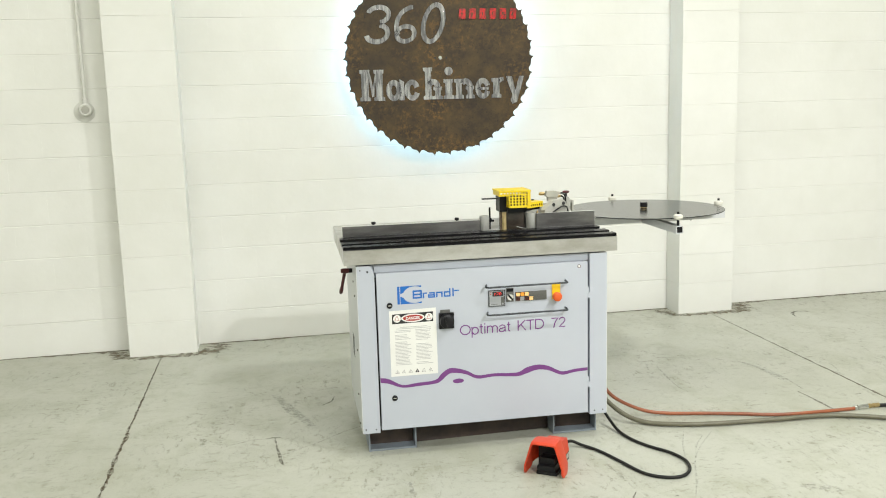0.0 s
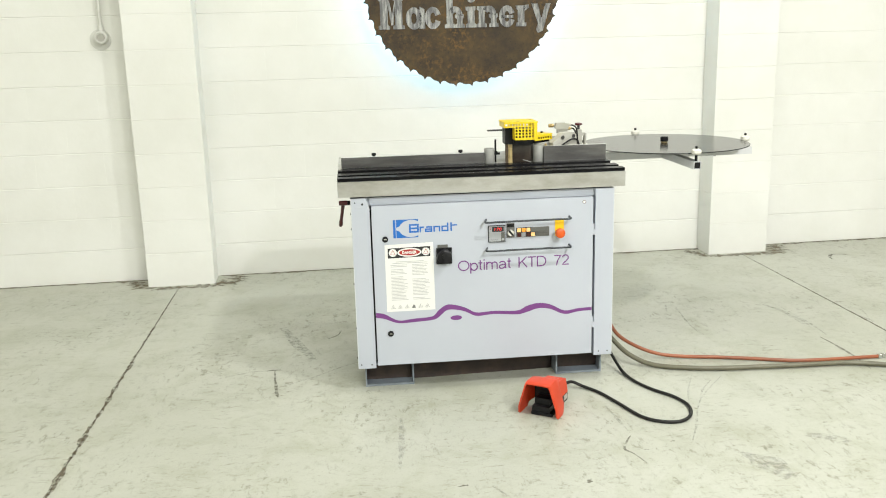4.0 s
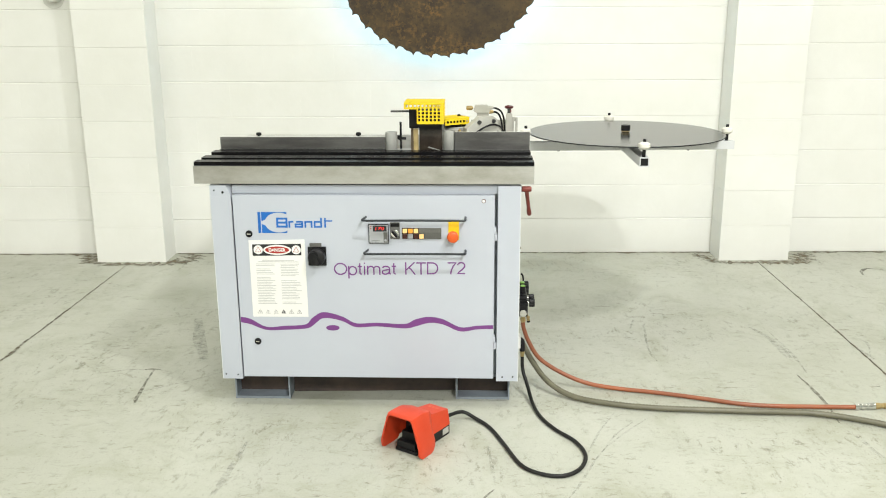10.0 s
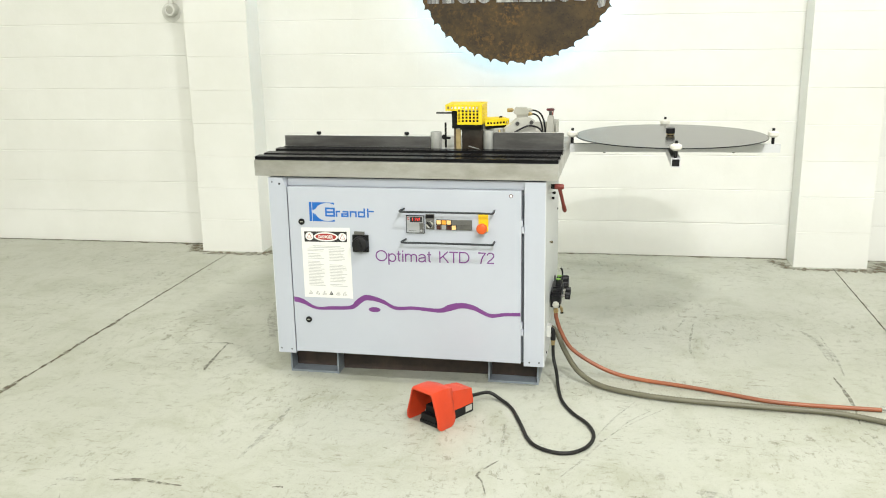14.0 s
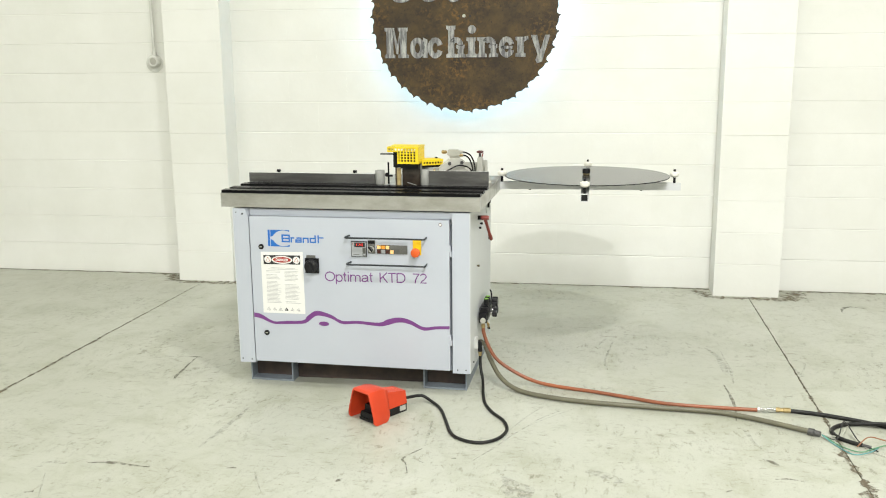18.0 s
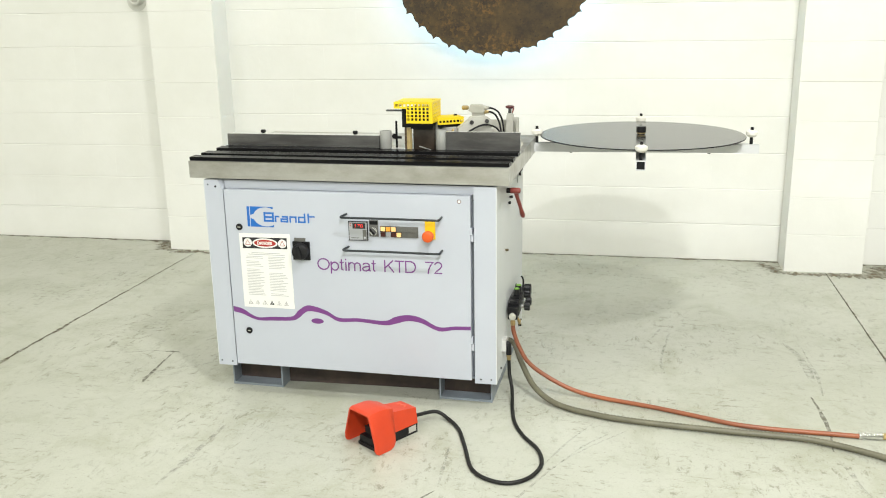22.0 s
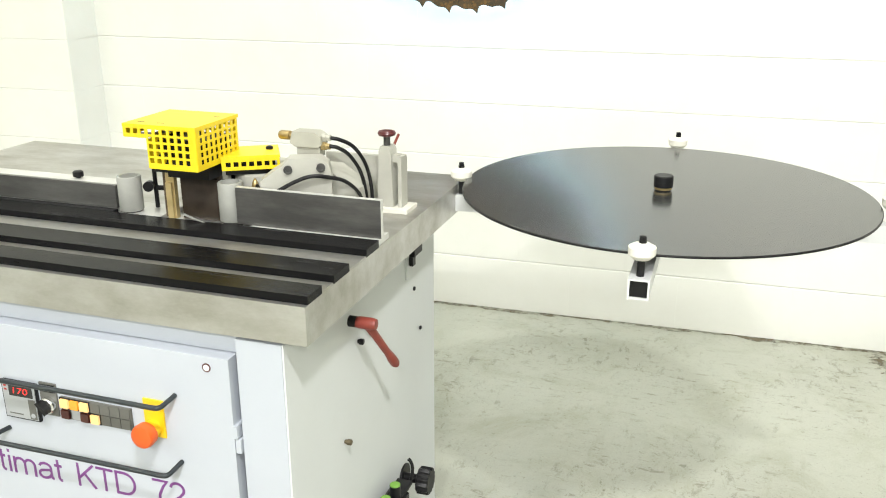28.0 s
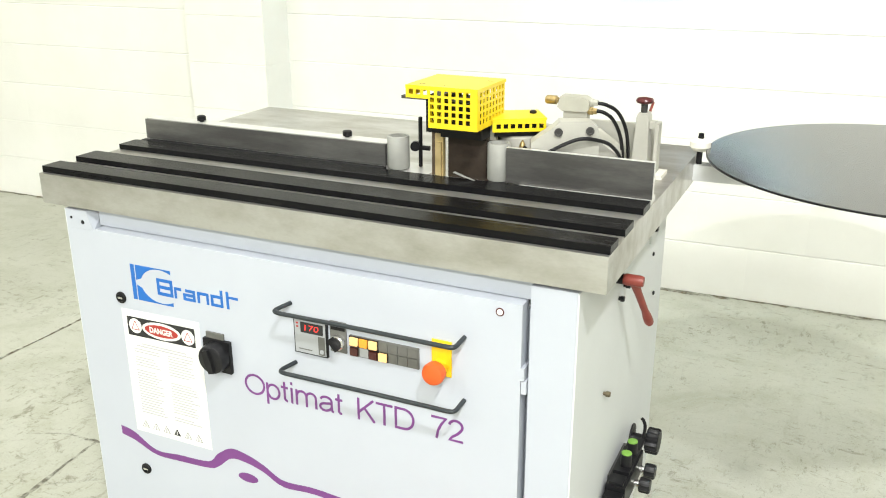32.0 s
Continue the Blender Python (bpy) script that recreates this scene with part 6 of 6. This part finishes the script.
# ---------------------------------------------------------------- wall blocks and pilasters
def block_mesh(w, h, d, cx, cz, groove=0.0019):
    """One painted block with eased edges: a face of w x h, its front at y = -d, with its back at y = 0.006."""
    bm = bmesh.new()
    f = [bm.verts.new(c) for c in ((-w / 2 + cx, -d, -h / 2 + cz), (w / 2 - cx, -d, -h / 2 + cz), (w / 2 - cx, -d, h / 2 - cz), (-w / 2 + cx, -d, h / 2 - cz))]
    g = [bm.verts.new(c) for c in ((-w / 2, -d + groove, -h / 2), (w / 2, -d + groove, -h / 2), (w / 2, -d + groove, h / 2), (-w / 2, -d + groove, h / 2))]
    k = [bm.verts.new((v.co.x, 0.006, v.co.z)) for v in g]
    bm.faces.new(f)
    for a, b in ((f, g), (g, k)):
        for i in range(4):
            j = (i + 1) % 4
            bm.faces.new((a[j], a[i], b[i], b[j]))
    me = bpy.data.meshes.new("block")
    bmesh.ops.recalc_face_normals(bm, faces=bm.faces[:])
    bm.to_mesh(me)
    bm.free()
    me.materials.append(BLOCK)
    return me


COURSE, LENGTH, FOOT = 0.2032, 0.4064, 0.006
shared = block_mesh(LENGTH, COURSE - 0.0002, 0.0, 0.00008, 0.0034, 0.0025)
first = block_mesh(LENGTH, FOOT + COURSE - 0.0002, 0.0, 0.00008, 0.0034, 0.0025)
rng = random.Random(11)
for c in range(12):
    z = FOOT + COURSE * (c + 0.5) if c else (FOOT + COURSE) / 2 - 0.001
    for i in range(-9, 15):
        x = 0.13 + LENGTH * (i + (0.5 if c % 2 else 0.0))
        ob = new("block", first if c == 0 else shared)
        ob.parent = wall_back
        ob.matrix_basis = WALL @ pose(x, rng.uniform(-0.00015, 0.00015), z)
pil_mesh = block_mesh(LENGTH - 0.004, COURSE - 0.0006, 0.190, 0.002, 0.0022, 0.002)
pil_first = block_mesh(LENGTH - 0.004, FOOT + COURSE - 0.0006, 0.190, 0.002, 0.0022, 0.002)
for k, x0 in enumerate((-0.868, 2.756)):
    xc = x0 + LENGTH / 2
    pil = tagged(in_wall(part("pilaster", box(bmesh.new(), x0 + 0.004, x0 + LENGTH - 0.004, -0.187, 0.0, 0.0, HALL), MORTAR, smooth=False)), "white painted concrete block pilaster against the wall", "pilaster", "wall pilasters", "structure")
    in_wall(part("upper_pilaster", box(bmesh.new(), x0 + 0.002, x0 + LENGTH - 0.002, -0.190, 0.0, FOOT + 12 * COURSE, HALL), BLOCK, pil, smooth=False))
    for c in range(12):
        z = FOOT + COURSE * (c + 0.5) if c else (FOOT + COURSE) / 2 - 0.001
        ob = new("block", pil_first if c == 0 else pil_mesh)
        ob.parent = pil
        ob.matrix_basis = WALL @ pose(xc + rng.uniform(-0.0008, 0.0008), rng.uniform(-0.0004, 0.0004), z)
